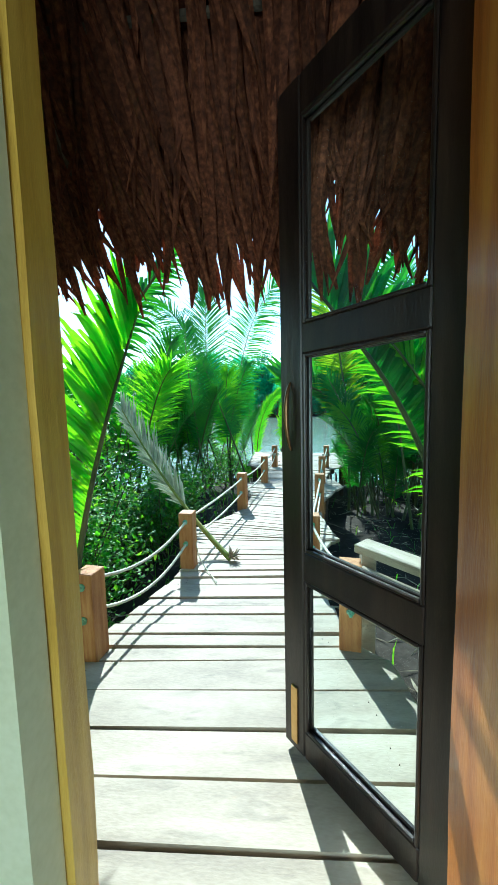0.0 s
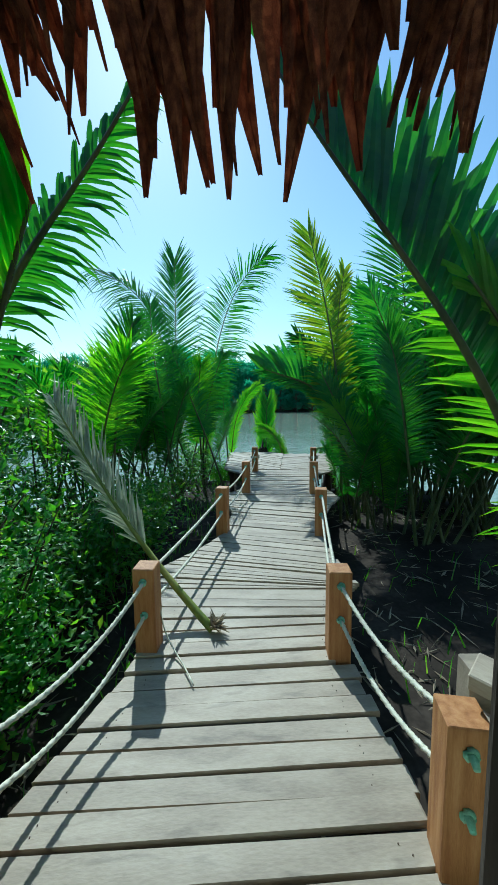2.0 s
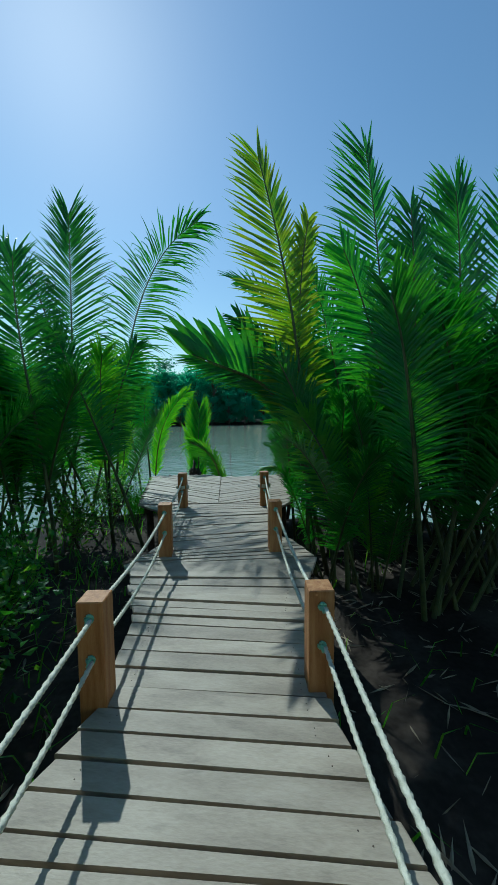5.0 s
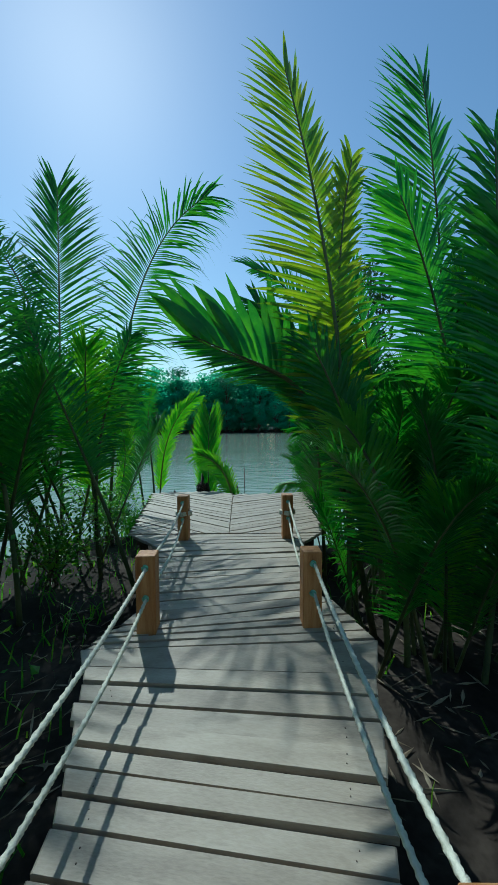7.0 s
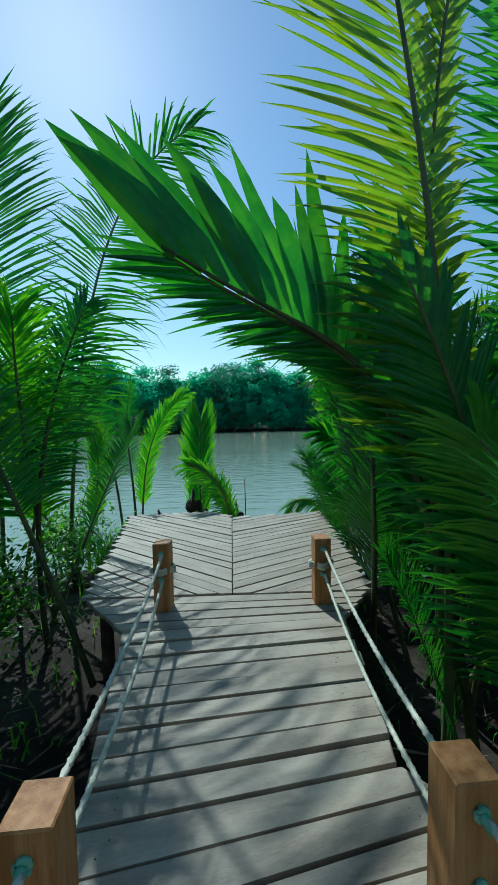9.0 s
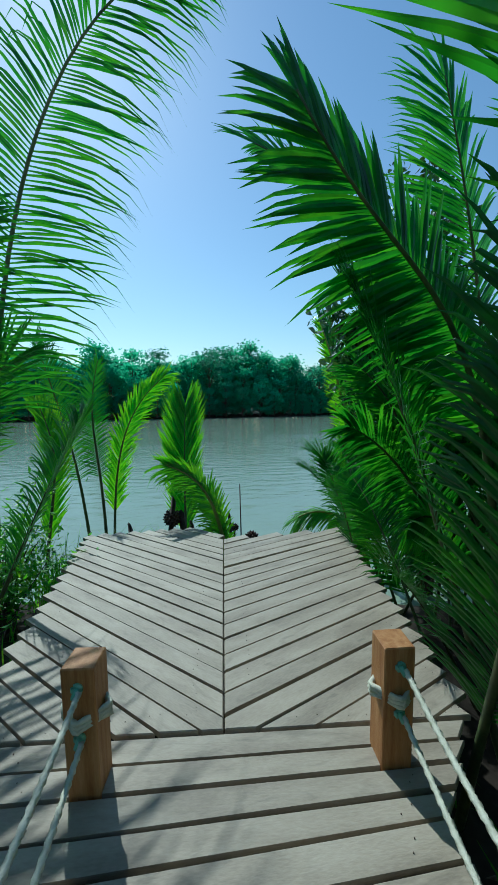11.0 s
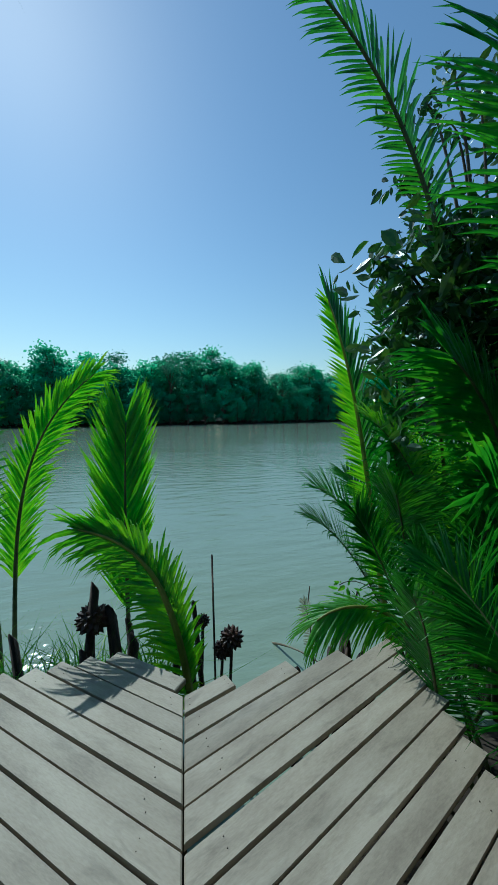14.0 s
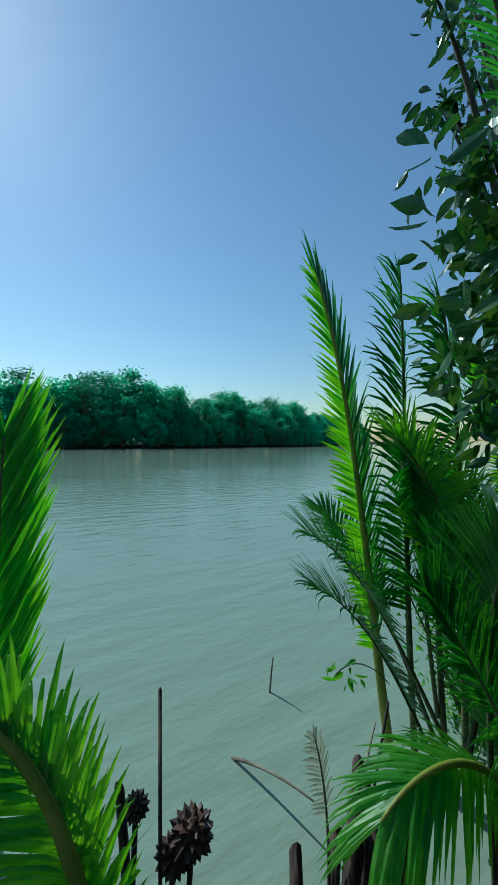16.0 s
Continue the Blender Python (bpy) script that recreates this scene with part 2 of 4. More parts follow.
# ---- palms ----
def frond_pieces(ctrl, length, count, side=(1, 0, 0), start=0.3, lean=0.9, droop=0.25, width=0.03, fold=0.25, thick=0.022, rng=random, lop=(1, 1), tail=0.8):
    """A palm frond: a tapered stalk along a curve and two rows of narrow, folded leaflets that hang at their tips."""
    path = bezier(ctrl, 26)
    stalk = tube(path, [thick * (1.15 - i / 25) + 0.002 for i in range(26)], 6)
    hint = Vector(side)
    v, f, singles = [], [], []
    for i in range(count):
        u = start + (1 - start) * (i + 0.5) / count
        k = min(int(u * 25), 24)
        p = path[k].lerp(path[k + 1], u * 25 - k)
        t = (path[k + 1] - path[k]).normalized()
        s = (hint - t * hint.dot(t)).normalized()
        n = t.cross(s)
        w = (u - start) / (1 - start)
        ln = length * (0.62 + 0.95 * w - 0.85 * w * w) * (1 - (1 - tail) * w ** 8)
        for sg, keep in ((1, lop[0]), (-1, lop[1])):
            if not keep or rng.random() < 0.04:
                continue
            l = ln * rng.uniform(0.82, 1.15) * keep
            ang = lean + (1.25 - lean) * w ** 1.8 + rng.uniform(-0.08, 0.08)
            d = (s * sg * math.cos(ang) + t * math.sin(ang) + n * (fold + rng.uniform(-0.12, 0.12))).normalized()
            across = (t * math.cos(ang) - s * sg * math.sin(ang)).normalized()
            wd = width * rng.uniform(0.75, 1.15)
            dr = droop * rng.uniform(0.4, 1.7)
            b = len(v)
            for j, (a, ww) in enumerate(((0, 0.4), (0.2, 1.0), (0.5, 0.9), (0.78, 0.5))):
                c = p + d * (l * a) + Vector((0, 0, -dr * l * a * a * (0.55 + 0.45 * a)))
                v += [c + across * wd * 0.5 * ww, c + n * (-wd * 0.16 * ww), c - across * wd * 0.5 * ww]
                if j:
                    q = b + 3 * (j - 1)
                    f += [(q, q + 1, q + 4, q + 3), (q + 1, q + 2, q + 5, q + 4)]
            v.append(p + d * l * (1 - 0.12 * dr) + Vector((0, 0, -dr * l)))
            f += [(b + 9, b + 10, b + 12), (b + 10, b + 11, b + 12)]
            singles.append((v[b:], [tuple(q - b for q in face) for face in f[-8:]]))
    return stalk, (v, f), singles


SINGLES = 300


def frond(parent, ctrl, length, count, mat=None, stalk_mat=None, label="", **kw):
    """A frond with leaflets of its own; past SINGLES on one palm the leaflets are joined."""
    kw["width"] = kw.get("width", 0.03) * 0.8
    stalk, _, singles = frond_pieces(ctrl, length, int(count * 1.3), **kw)
    ob = child("frond", mesh("frond", *stalk, stalk_mat or M_STALK, True), parent, label)
    used = sum(len(c.children) for c in parent.children)
    alone = max(0, SINGLES - used)
    for v, f in singles[:alone]:
        child("leaflet", mesh("leaflet", v, f, mat or M_LEAF), ob)
    if singles[alone:]:
        tagged(child("foliage", mesh("foliage", *joined(singles[alone:]), mat or M_LEAF), ob), kind="stuff")
    return ob


def arc(a, b, c, d):
    """Control points of a curve that passes through four points a third of the way apart."""
    a, b, c, d = (Vector(p) for p in (a, b, c, d))
    return [a, (-5 * a + 18 * b - 9 * c + 2 * d) / 6, (2 * a - 9 * b + 18 * c - 5 * d) / 6, d]


rng = random.Random(4)
STOCK = []
for kind in range(7):
    h = rng.uniform(2.7, 3.3)
    bend = rng.uniform(0.25, 1.1)
    st, lv, _ = frond_pieces([(0, 0, 0), (0.12, 0, h * 0.45), (bend * 0.4, 0, h * 0.85), (bend, rng.uniform(-0.2, 0.2), h)], rng.uniform(0.68, 0.9), 88,
                          side=(0.2, 1, 0), start=rng.uniform(0.3, 0.42), lean=rng.uniform(0.45, 0.65), droop=rng.uniform(0.1, 0.35), width=0.026, rng=rng)
    STOCK.append((mesh("frond", *st, M_STALK, True), mesh("foliage", *lv, M_LEAF), mesh("foliage", *lv, M_LEAF_L)))


def palm(at, count, spread, size, seed, lean=(0.1, 0.42), light=0.2, arc=(0, 360), label="clump of dark green nipa palm fronds rising from mud"):
    """A nipa palm: stemless, its fronds spring from the mud."""
    r = random.Random(seed)
    ob = thing("nipa_palm", label, "palm", "nipa palms beside the boardwalk", at=at)
    for i in range(count):
        st, dark, pale = STOCK[r.randrange(len(STOCK))]
        az = radians(r.uniform(*arc))
        m = Matrix.Translation((r.uniform(-spread, spread), r.uniform(-spread, spread), -0.15)) @ Matrix.Rotation(az, 4, "Z") @ Matrix.Rotation(r.uniform(*lean), 4, "Y") @ Matrix.Rotation(r.uniform(-0.6, 0.6), 4, "Z") @ Matrix.Scale(size * r.uniform(0.75, 1.1), 4)
        fr = child("frond", st, ob, m=m)
        child("foliage", pale if r.random() < light else dark, fr)
    return ob


# ---- shrubs and far trees ----
def leafy(height, radius, stems, leaves, leaf, seed, loose=0.13, stem=0.012):
    """Stems and a ragged crown of small folded leaves on them."""
    r = random.Random(seed)
    tubes, v, f = [], [], []
    for s in range(stems):
        a, q = r.uniform(0, 6.28), radius * math.sqrt(r.random())
        h = height * r.uniform(0.55, 1.0)
        ctrl = [(r.uniform(-0.12, 0.12), r.uniform(-0.12, 0.12), 0), (q * 0.3 * math.cos(a), q * 0.3 * math.sin(a), h * 0.5), (q * math.cos(a), q * math.sin(a), h)]
        path = bezier(ctrl, 9)
        tubes.append(tube(path, [stem * height / 1.5 * (1.1 - i / 9) for i in range(9)], 5))
        for k in range(leaves // stems):
            u = r.uniform(0.22, 1.0) ** 0.8
            i = min(int(u * 8), 7)
            p = path[i].lerp(path[i + 1], u * 8 - i) + Vector((r.gauss(0, 1), r.gauss(0, 1), r.gauss(0, 0.7))) * loose
            d = Vector((r.gauss(0, 1), r.gauss(0, 1), r.gauss(0.1, 0.6))).normalized()
            w = d.cross(Vector((r.gauss(0, 0.4), r.gauss(0, 0.4), 1))).normalized()
            l = leaf * r.uniform(0.6, 1.25)
            n = d.cross(w)
            b = len(v)
            v += [p, p + d * l * 0.5 + w * l * 0.24 + n * l * 0.06, p + d * l - n * l * 0.1, p + d * l * 0.5 - w * l * 0.24 + n * l * 0.06, p + d * l * 0.5]
            f += [(b, b + 4, b + 1), (b + 4, b + 2, b + 1), (b, b + 3, b + 4), (b + 4, b + 3, b + 2)]
    return joined(tubes), (v, f)


def far_tree(height, seed):
    r = random.Random(seed)
    ctrl = [(0, 0, -0.5), (r.uniform(-0.6, 0.6), 0, height * 0.4), (r.uniform(-1, 1), r.uniform(-1, 1), height * 0.85)]
    path = bezier(ctrl, 8)
    tubes = [tube(path, [0.35 * (1.1 - i / 8) for i in range(8)], 6)]
    v, f = [], []
    for c in range(42):
        u = r.uniform(0.05, 1.0)
        a = r.uniform(0, 6.28)
        q = height * 0.30 * math.sqrt(r.uniform(0.05, 1)) * (1.15 - 0.75 * max(u - 0.5, 0) * 2)
        cen = Vector((q * math.cos(a), q * math.sin(a), height * (0.03 + 0.93 * u)))
        i = min(int(u * 6), 6)
        tubes.append(tube([path[i], path[i].lerp(cen, 0.6) + Vector((0, 0, 0.4)), cen], [0.12, 0.07, 0.03], 4))
        size = height * r.uniform(0.06, 0.12)
        for k in range(75):
            p = cen + Vector((r.gauss(0, 1), r.gauss(0, 1), r.gauss(0, 0.7))) * size * 0.62
            d = Vector((r.gauss(0, 1), r.gauss(0, 1), r.gauss(0, 0.6))).normalized()
            w = d.orthogonal().normalized()
            l = r.uniform(0.35, 0.85)
            b = len(v)
            v += [p, p + d * l * 0.5 + w * l * 0.35, p + d * l, p + d * l * 0.5 - w * l * 0.35]
            f += [(b, b + 1, b + 2, b + 3)]
    return joined(tubes), (v, f)


# ---- ground and water ----
def ground_z(x, y):
    edge = 9.4 + 0.8 * math.sin(x * 0.35 + 1) + (2.1 if -2 < x < 1.3 else 0.95 if 2.1 < x < 5 else 0.6 if -3 < x < 5 else 0)
    near = 1 / (1 + math.exp(max(-50, min(50, (y - edge) * 2.2))))
    line = 97 + max(0.0, x - 30) * 0.55 + 5 * math.sin(x * 0.05)
    far = 1 / (1 + math.exp(max(-50, min(50, -(y - line) * 0.6))))
    bumps = 0.07 * noise.noise((x * 0.8, y * 0.8, 0)) + 0.03 * noise.noise((x * 3, y * 3, 2))
    return -2.4 + near * 1.72 + far * 1.9 + (bumps if abs(x) < 40 and y < 40 else 0)


N = 190
axis = [math.sinh(5.3 * (2 * i / (N - 1) - 1)) / math.sinh(5.3) * 1500 for i in range(N)]
gv = [(x + 1, y + 5, ground_z(x + 1, y + 5)) for y in axis for x in axis]
gf = [(j * N + i, j * N + i + 1, j * N + N + i + 1, j * N + N + i) for j in range(N - 1) for i in range(N - 1)]
ground = tagged(new("ground", mesh("ground", gv, gf, M_MUD, True)), "dark wet mud bank sloping under the river", "ground", kind="structure")
wv = [(-1500, 6, -1.25), (1500, 6, -1.25), (1500, 1500, -1.25), (-1500, 1500, -1.25)]
tagged(new("water", mesh("water", wv, [(0, 1, 2, 3)], M_WATER)), "calm grey-green river water with fine ripples", "water", kind="structure")

# ---- far bank ----
FAR = [far_tree(h, 20 + i) for i, h in enumerate((15.5, 17.0, 14.0, 16.0, 12.5))]
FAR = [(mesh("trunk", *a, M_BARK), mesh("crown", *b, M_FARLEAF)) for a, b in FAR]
r = random.Random(11)
for row in range(4):
    x = -95.0
    while x < 190:
        x += r.uniform(3.4, 5.6)
        y = 97.5 + row * 4.5 + max(0.0, x - 30) * 0.55 + 5 * math.sin(x * 0.05) + r.uniform(-1, 1)
        tr, cr = FAR[r.randrange(5)]
        s = r.uniform(0.78, 1.08) * (0.45, 0.8, 1.05, 1.1)[row] * (1.12 if 5 < x < 28 else 1.0)
        ob = thing("mangrove_tree", "distant dark green mangrove tree on the far bank", "tree", "trees of the far bank", at=(x, y, -0.75))
        ob.rotation_euler[2] = r.uniform(0, 6.28)
        ob.scale = (s, s, s)
        child("trunk", tr, ob)
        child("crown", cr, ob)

# ---- boardwalk ----
boardwalk = thing("boardwalk", "weathered grey wooden boardwalk of loose planks on piles", "boardwalk", kind="structure")
STATIONS = [  # left end, right end, planks up to the next station
    ((-0.46, 0.10), (1.64, 0.10), 11),
    ((-0.33, 2.13), (1.29, 2.26), 2),
    ((-0.21, 2.35), (1.11, 2.43), 7),
    ((-0.03, 3.02), (1.05, 3.10), 3),
    ((0.01, 3.32), (1.07, 3.40), 3),
    ((-0.07, 3.68), (1.15, 3.63), 1),
    ((-0.11, 3.79), (1.21, 3.78), 4),
    ((-0.15, 4.10), (1.29, 3.84), 5),
    ((0.07, 4.42), (1.24, 4.12), 4),
    ((0.29, 4.82), (1.21, 4.58), 5),
    ((0.32, 5.42), (1.27, 5.16), 3),
    ((0.27, 5.69), (1.36, 5.39), 4),
    ((0.19, 6.12), (1.56, 5.87), 1),
    ((0.143, 6.26), (1.69, 6.13), 5),
    ((0.30, 6.46), (1.62, 6.55), 2),
    ((0.41, 6.72), (1.50, 6.74), 9),
    ((0.36, 7.74), (1.72, 7.68), 4),
    ((0.04, 8.24), (2.02, 7.98), 0),
]
r = random.Random(5)
planks = []
for (l0, r0, n), (l1, r1, _) in zip(STATIONS, STATIONS[1:]):
    for i in range(n):
        a, b = i / n, (i + 1) / n
        p = [Vector(l0).lerp(Vector(l1), a), Vector(r0).lerp(Vector(r1), a), Vector(r0).lerp(Vector(r1), b), Vector(l0).lerp(Vector(l1), b)]
        gap = 0.008 + r.random() ** 3 * 0.012
        e0, e1 = r.uniform(-0.012, 0.012), r.uniform(-0.012, 0.012)
        skew = r.uniform(-0.006, 0.006)
        p[0] += Vector((e0, gap + skew))
        p[1] += Vector((e1, gap - skew))
        p[2] += Vector((e1, -0.003))
        p[3] += Vector((e0, -0.003))
        planks.append((p, r.uniform(-0.010, 0.004)))
# chevron platform: boards run out from a middle seam
SEAM0, SEAM1 = Vector((1.06, 8.17)), Vector((1.30, 10.34))
axis_dir = (SEAM1 - SEAM0).normalized()
perp = Vector((axis_dir.y, -axis_dir.x))


def front_line(x):
    return 8.245 - 0.128 * x


def clipped(poly, keep):
    """The part of a polygon on the kept side of a line; keep gives a signed distance."""
    out = []
    for a, b in zip(poly, poly[1:] + poly[:1]):
        ka, kb = keep(a), keep(b)
        if ka >= 0:
            out.append(a)
        if (ka >= 0) != (kb >= 0):
            out.append(a.lerp(b, ka / (ka - kb)))
    return out


for side in (1, -1):
    slant = radians(26.5 if side > 0 else 37)
    d = (perp * side * math.cos(slant) + axis_dir * math.sin(slant)).normalized()
    step = 0.1245
    wide = step * math.cos(slant)
    for i in range(-12, 20):
        s0 = SEAM0 + axis_dir * (i * step)
        w = Vector((-d.y, d.x)) * side
        far = 0.0
        t = 0.0
        inside = False
        t_in = None
        while t < 2.4:
            q = s0 + d * t + w * wide * 0.5
            limit = (2.06 + (q.y - 8.0) * 0.21) if side > 0 else (0.02 - 0.03 * (q.y - 8.2))
            ok = (q.x < limit if side > 0 else q.x > limit) and q.y < 10.18 + (0.36 if side < 0 else 0.0) * min(1, t * 2.2) and q.y + wide * 0.7 > front_line(q.x)
            if ok and t_in is None:
                t_in = t
            if not ok and t_in is not None:
                break
            t += 0.01
        if t_in is None or t - t_in < 0.08:
            continue
        t += r.uniform(-0.015, 0.02)
        g0 = 0.006 + r.random() ** 2 * 0.012
        a, b = s0 + d * t_in + w * g0, s0 + d * t + w * g0
        c, e = s0 + d * t + w * (wide - 0.003), s0 + d * t_in + w * (wide - 0.003)
        if t_in < 0.02:
            a = s0 + axis_dir * g0 * 1.2 + perp * side * 0.003
            e = s0 + axis_dir * (step - 0.004) + perp * side * 0.003
        quad = [a, b, c, e] if side > 0 else [e, c, b, a]
        quad = clipped(quad, lambda p: p.y - front_line(p.x) - 0.006)
        if len(quad) > 2:
            planks.append((quad, r.uniform(-0.005, 0.003)))
nails = []
for quad, dz in planks:
    ends = sorted(((a - b).length, i) for i, (a, b) in enumerate(zip(quad, quad[1:] + quad[:1])))[:2]
    mid = sum(quad, Vector((0, 0))) / len(quad)
    for _, i in ends:
        a, b = quad[i], quad[(i + 1) % len(quad)]
        if (a - b).length > 0.05:
            for u in (0.28, 0.72):
                p = a.lerp(b, u).lerp(mid, 0.22 + r.uniform(-0.02, 0.02))
                nails.append(tube([(p.x, p.y, dz - 0.01), (p.x, p.y, dz + 0.0008)], 0.0023, 6))
tagged(child("nail_heads", mesh("nail_heads", *joined(nails), M_EDGE), boardwalk), kind="stuff")
for quad, dz in planks:
    c = sum(quad, Vector((0, 0))) / len(quad)
    along = max((b - a for a, b in zip(quad, quad[1:] + quad[:1])), key=lambda e: e.length).normalized()
    turn = math.atan2(along.y, along.x)
    m = Matrix.Translation((c.x, c.y, dz)) @ Matrix.Rotation(turn, 4, "Z")
    loc = [Matrix.Rotation(-turn, 2) @ (p - c) for p in quad]
    child("plank", mesh("plank", *prism(loc, -0.028, 0, 0.004), M_PLANK), boardwalk, m=m @ Matrix.Rotation(r.uniform(-0.004, 0.004), 4, "Y"))
for (l0, r0, n), (l1, r1, _) in zip(STATIONS, STATIONS[1:]):
    for u in (0.12, 0.88):
        a, b = Vector(l0).lerp(Vector(r0), u), Vector(l1).lerp(Vector(r1), u)
        if (b - a).length < 0.05:
            continue
        q = (b - a).normalized()
        w = Vector((-q.y, q.x)) * 0.04
        child("beam", mesh("beam", *prism([a + w, a - w, b - w, b + w], -0.15, -0.036), M_EDGE), boardwalk)
for x, y in ((0.12, 8.4), (1.1, 8.4), (2.0, 8.3), (0.1, 10.2), (1.2, 9.9), (2.35, 9.9), (0.05, 3.8), (1.1, 3.8), (0.35, 6.5), (1.45, 6.5), (-0.1, 2.3), (1.0, 2.3), (0.42, 7.6), (1.6, 7.6)):
    child("pile", mesh("pile", *tube([(x, y, -0.05), (x + 0.01, y, -0.8), (x, y, -2.2)], 0.05, 8), M_EDGE), boardwalk)
child("beam", mesh("beam", *box(0.06, 0.14, 8.3, 10.2, -0.15, -0.036), M_EDGE), boardwalk)
child("beam", mesh("beam", *box(1.05, 1.13, 8.3, 9.9, -0.15, -0.036), M_EDGE), boardwalk)
child("beam", mesh("beam", *box(2.0, 2.08, 8.3, 9.9, -0.15, -0.036), M_EDGE), boardwalk)

# ---- rope posts ----
LEFT = [(-0.185, 2.20), (0.04, 3.21), (0.27, 4.87), (0.46, 6.40), (0.585, 8.02)]
RIGHT = [(1.125, 2.36), (0.995, 3.17), (1.205, 4.79), (1.39, 6.33), (1.64, 7.91)]
post_mesh = mesh("timber", *box(-0.054, 0.054, -0.054, 0.054, -0.5, 0.44, 0.004), M_POST)
ring = [(0.014 * math.cos(a), -0.058 - 0.0006 * a, 0.014 * math.sin(a)) for a in [i * 0.7 for i in range(10)]]
knot_mesh = mesh("knot", *joined([tube(ring, 0.007, 6), tube([(0, -0.05, 0), (0.002, -0.07, -0.002), (0.0, -0.09, -0.008)], [0.012, 0.011, 0.008], 7)]), M_KNOT, True)
coil = [(0.068 * (math.cos(a) + 0.15 * math.cos(3 * a)), 0.068 * (math.sin(a) - 0.15 * math.sin(3 * a)), 0.235 + a * 0.0022) for a in [i * 0.3 for i in range(66)]]
coil_mesh = mesh("rope_coil", *tube(coil, 0.009, 6, 3, 60), M_ROPE, True)
r = random.Random(8)
for row, side in ((LEFT, -1), (RIGHT, 1)):
    for i, (x, y) in enumerate(row):
        last = i == len(row) - 1
        ob = thing("rope_post", "square brown timber post wound with pale rope" if last else "square orange-brown timber post with rope knots", "post", "rope posts of the boardwalk", at=(x, y, 0))
        ob.rotation_euler[2] = radians(r.uniform(-4, 4) - 6)
        child("timber", post_mesh, ob)
        if last:
            child("rope_coil", coil_mesh, ob)
        for z in (0.375, 0.205):
            child("knot", knot_mesh, ob, "turquoise rope knot", Matrix.Translation((0, 0, z)))
SAG = {0: 0.085, 1: 0.015, 2: 0.04, 3: 0.05}
for row in (LEFT, RIGHT):
    for i in range(4):
        a, b = row[i], row[i + 1]
        for z in (0.375, 0.205):
            sag = SAG[i] * (0.6 if row is RIGHT and i == 0 else 1) + (0.02 if z < 0.3 else 0)
            p0, p1 = Vector((a[0], a[1] + 0.06, z)), Vector((b[0], b[1] - 0.075, z))
            n = max(24, int((p1 - p0).length * 110))
            pts = [p0.lerp(p1, k / n) - Vector((0, 0, sag * 4 * (k / n) * (1 - k / n))) for k in range(n + 1)]
            tagged(new("rope", mesh("rope", *tube(pts, 0.0085, 9, 3, 62), M_ROPE, True)), "slack pale twisted rope strung between timber posts", "rope", "guard ropes of the boardwalk")

# ---- house front with thatched eave ----
WALLS = (("wall_front", [(-2.4, 0.19, 0.70, 0.862, -0.6, 2.95), (0.19, 0.248, 0.70, 0.785, -0.02, 2.245), (1.12, 3.4, 0.70, 0.862, -0.6, 2.95), (0.19, 1.12, 0.70, 0.862, 2.30, 2.95)]),
         ("wall_left", [(-2.5, -2.4, -2.6, 0.862, -0.6, 2.95)]), ("wall_right", [(3.4, 3.5, -2.6, 0.862, -0.6, 2.95)]),
         # unseen back wall; its opening is assumed, to let light in
         ("wall_back", [(-2.4, -0.4, -2.6, -2.5, -0.6, 2.95), (1.8, 3.4, -2.6, -2.5, -0.6, 2.95), (-0.4, 1.8, -2.6, -2.5, 2.1, 2.95)]))
HOUSE = []  # what keeps its place relative to the house; moved as one at the end of these sections
for name, pieces in WALLS:
    HOUSE.append(new(name, mesh(name, *joined([box(*p, 0) for p in pieces]), M_WALL)))
    tagged(HOUSE[-1], "plain pale yellow-green plastered wall", "wall", kind="structure")
HOUSE.append(tagged(new("ceiling", mesh("ceiling", *box(-2.5, 3.5, -2.6, 0.862, 2.96, 3.06, 0), M_EDGE)), "dark timber ceiling", "ceiling", kind="structure"))
HOUSE.append(tagged(new("floor", mesh("floor", *box(-2.4, 3.4, -2.5, -0.32, -0.1, -0.005, 0), M_PLANK)), "worn grey wooden room floor", "floor", kind="structure"))
door_frame = thing("trim", "varnished yellow-brown wooden door frame", "door frame", kind="structure")


def crooked(x0, x1, y0, y1, z0, z1, seed, amp=0.006):
    """An upright timber whose edges waver."""
    v, f = [], []
    n = 16
    for i in range(n + 1):
        z = z0 + (z1 - z0) * i / n
        q = [amp * noise.noise((z * 2.3, seed + k, 0.5)) for k in range(4)]
        v += [(x0 + q[0], y0 + q[1], z), (x1 + q[2], y0 + q[1], z), (x1 + q[2], y1 + q[3], z), (x0 + q[0], y1 + q[3], z)]
    for i in range(n):
        for k in range(4):
            f.append((i * 4 + k, i * 4 + (k + 1) % 4, i * 4 + 4 + (k + 1) % 4, i * 4 + 4 + k))
    return v, f + [(3, 2, 1, 0), (4 * n, 4 * n + 1, 4 * n + 2, 4 * n + 3)]


child("jamb", mesh("jamb", *crooked(0.195, 0.262, 0.79, 0.875, -0.02, 2.25, 1, 0.008), M_JAMB), door_frame)
child("jamb", mesh("jamb", *crooked(1.04, 1.118, 0.685, 0.875, -0.02, 2.25, 7), M_JAMB_R), door_frame, "glossy red-brown jamb")
child("lintel", mesh("lintel", *box(0.15, 1.16, 0.683, 0.877, 2.25, 2.36), M_JAMB_R), door_frame)
child("fascia", mesh("fascia", *box(-2.3, 3.3, 0.868, 0.92, 2.40, 2.52), M_DOOR), door_frame)


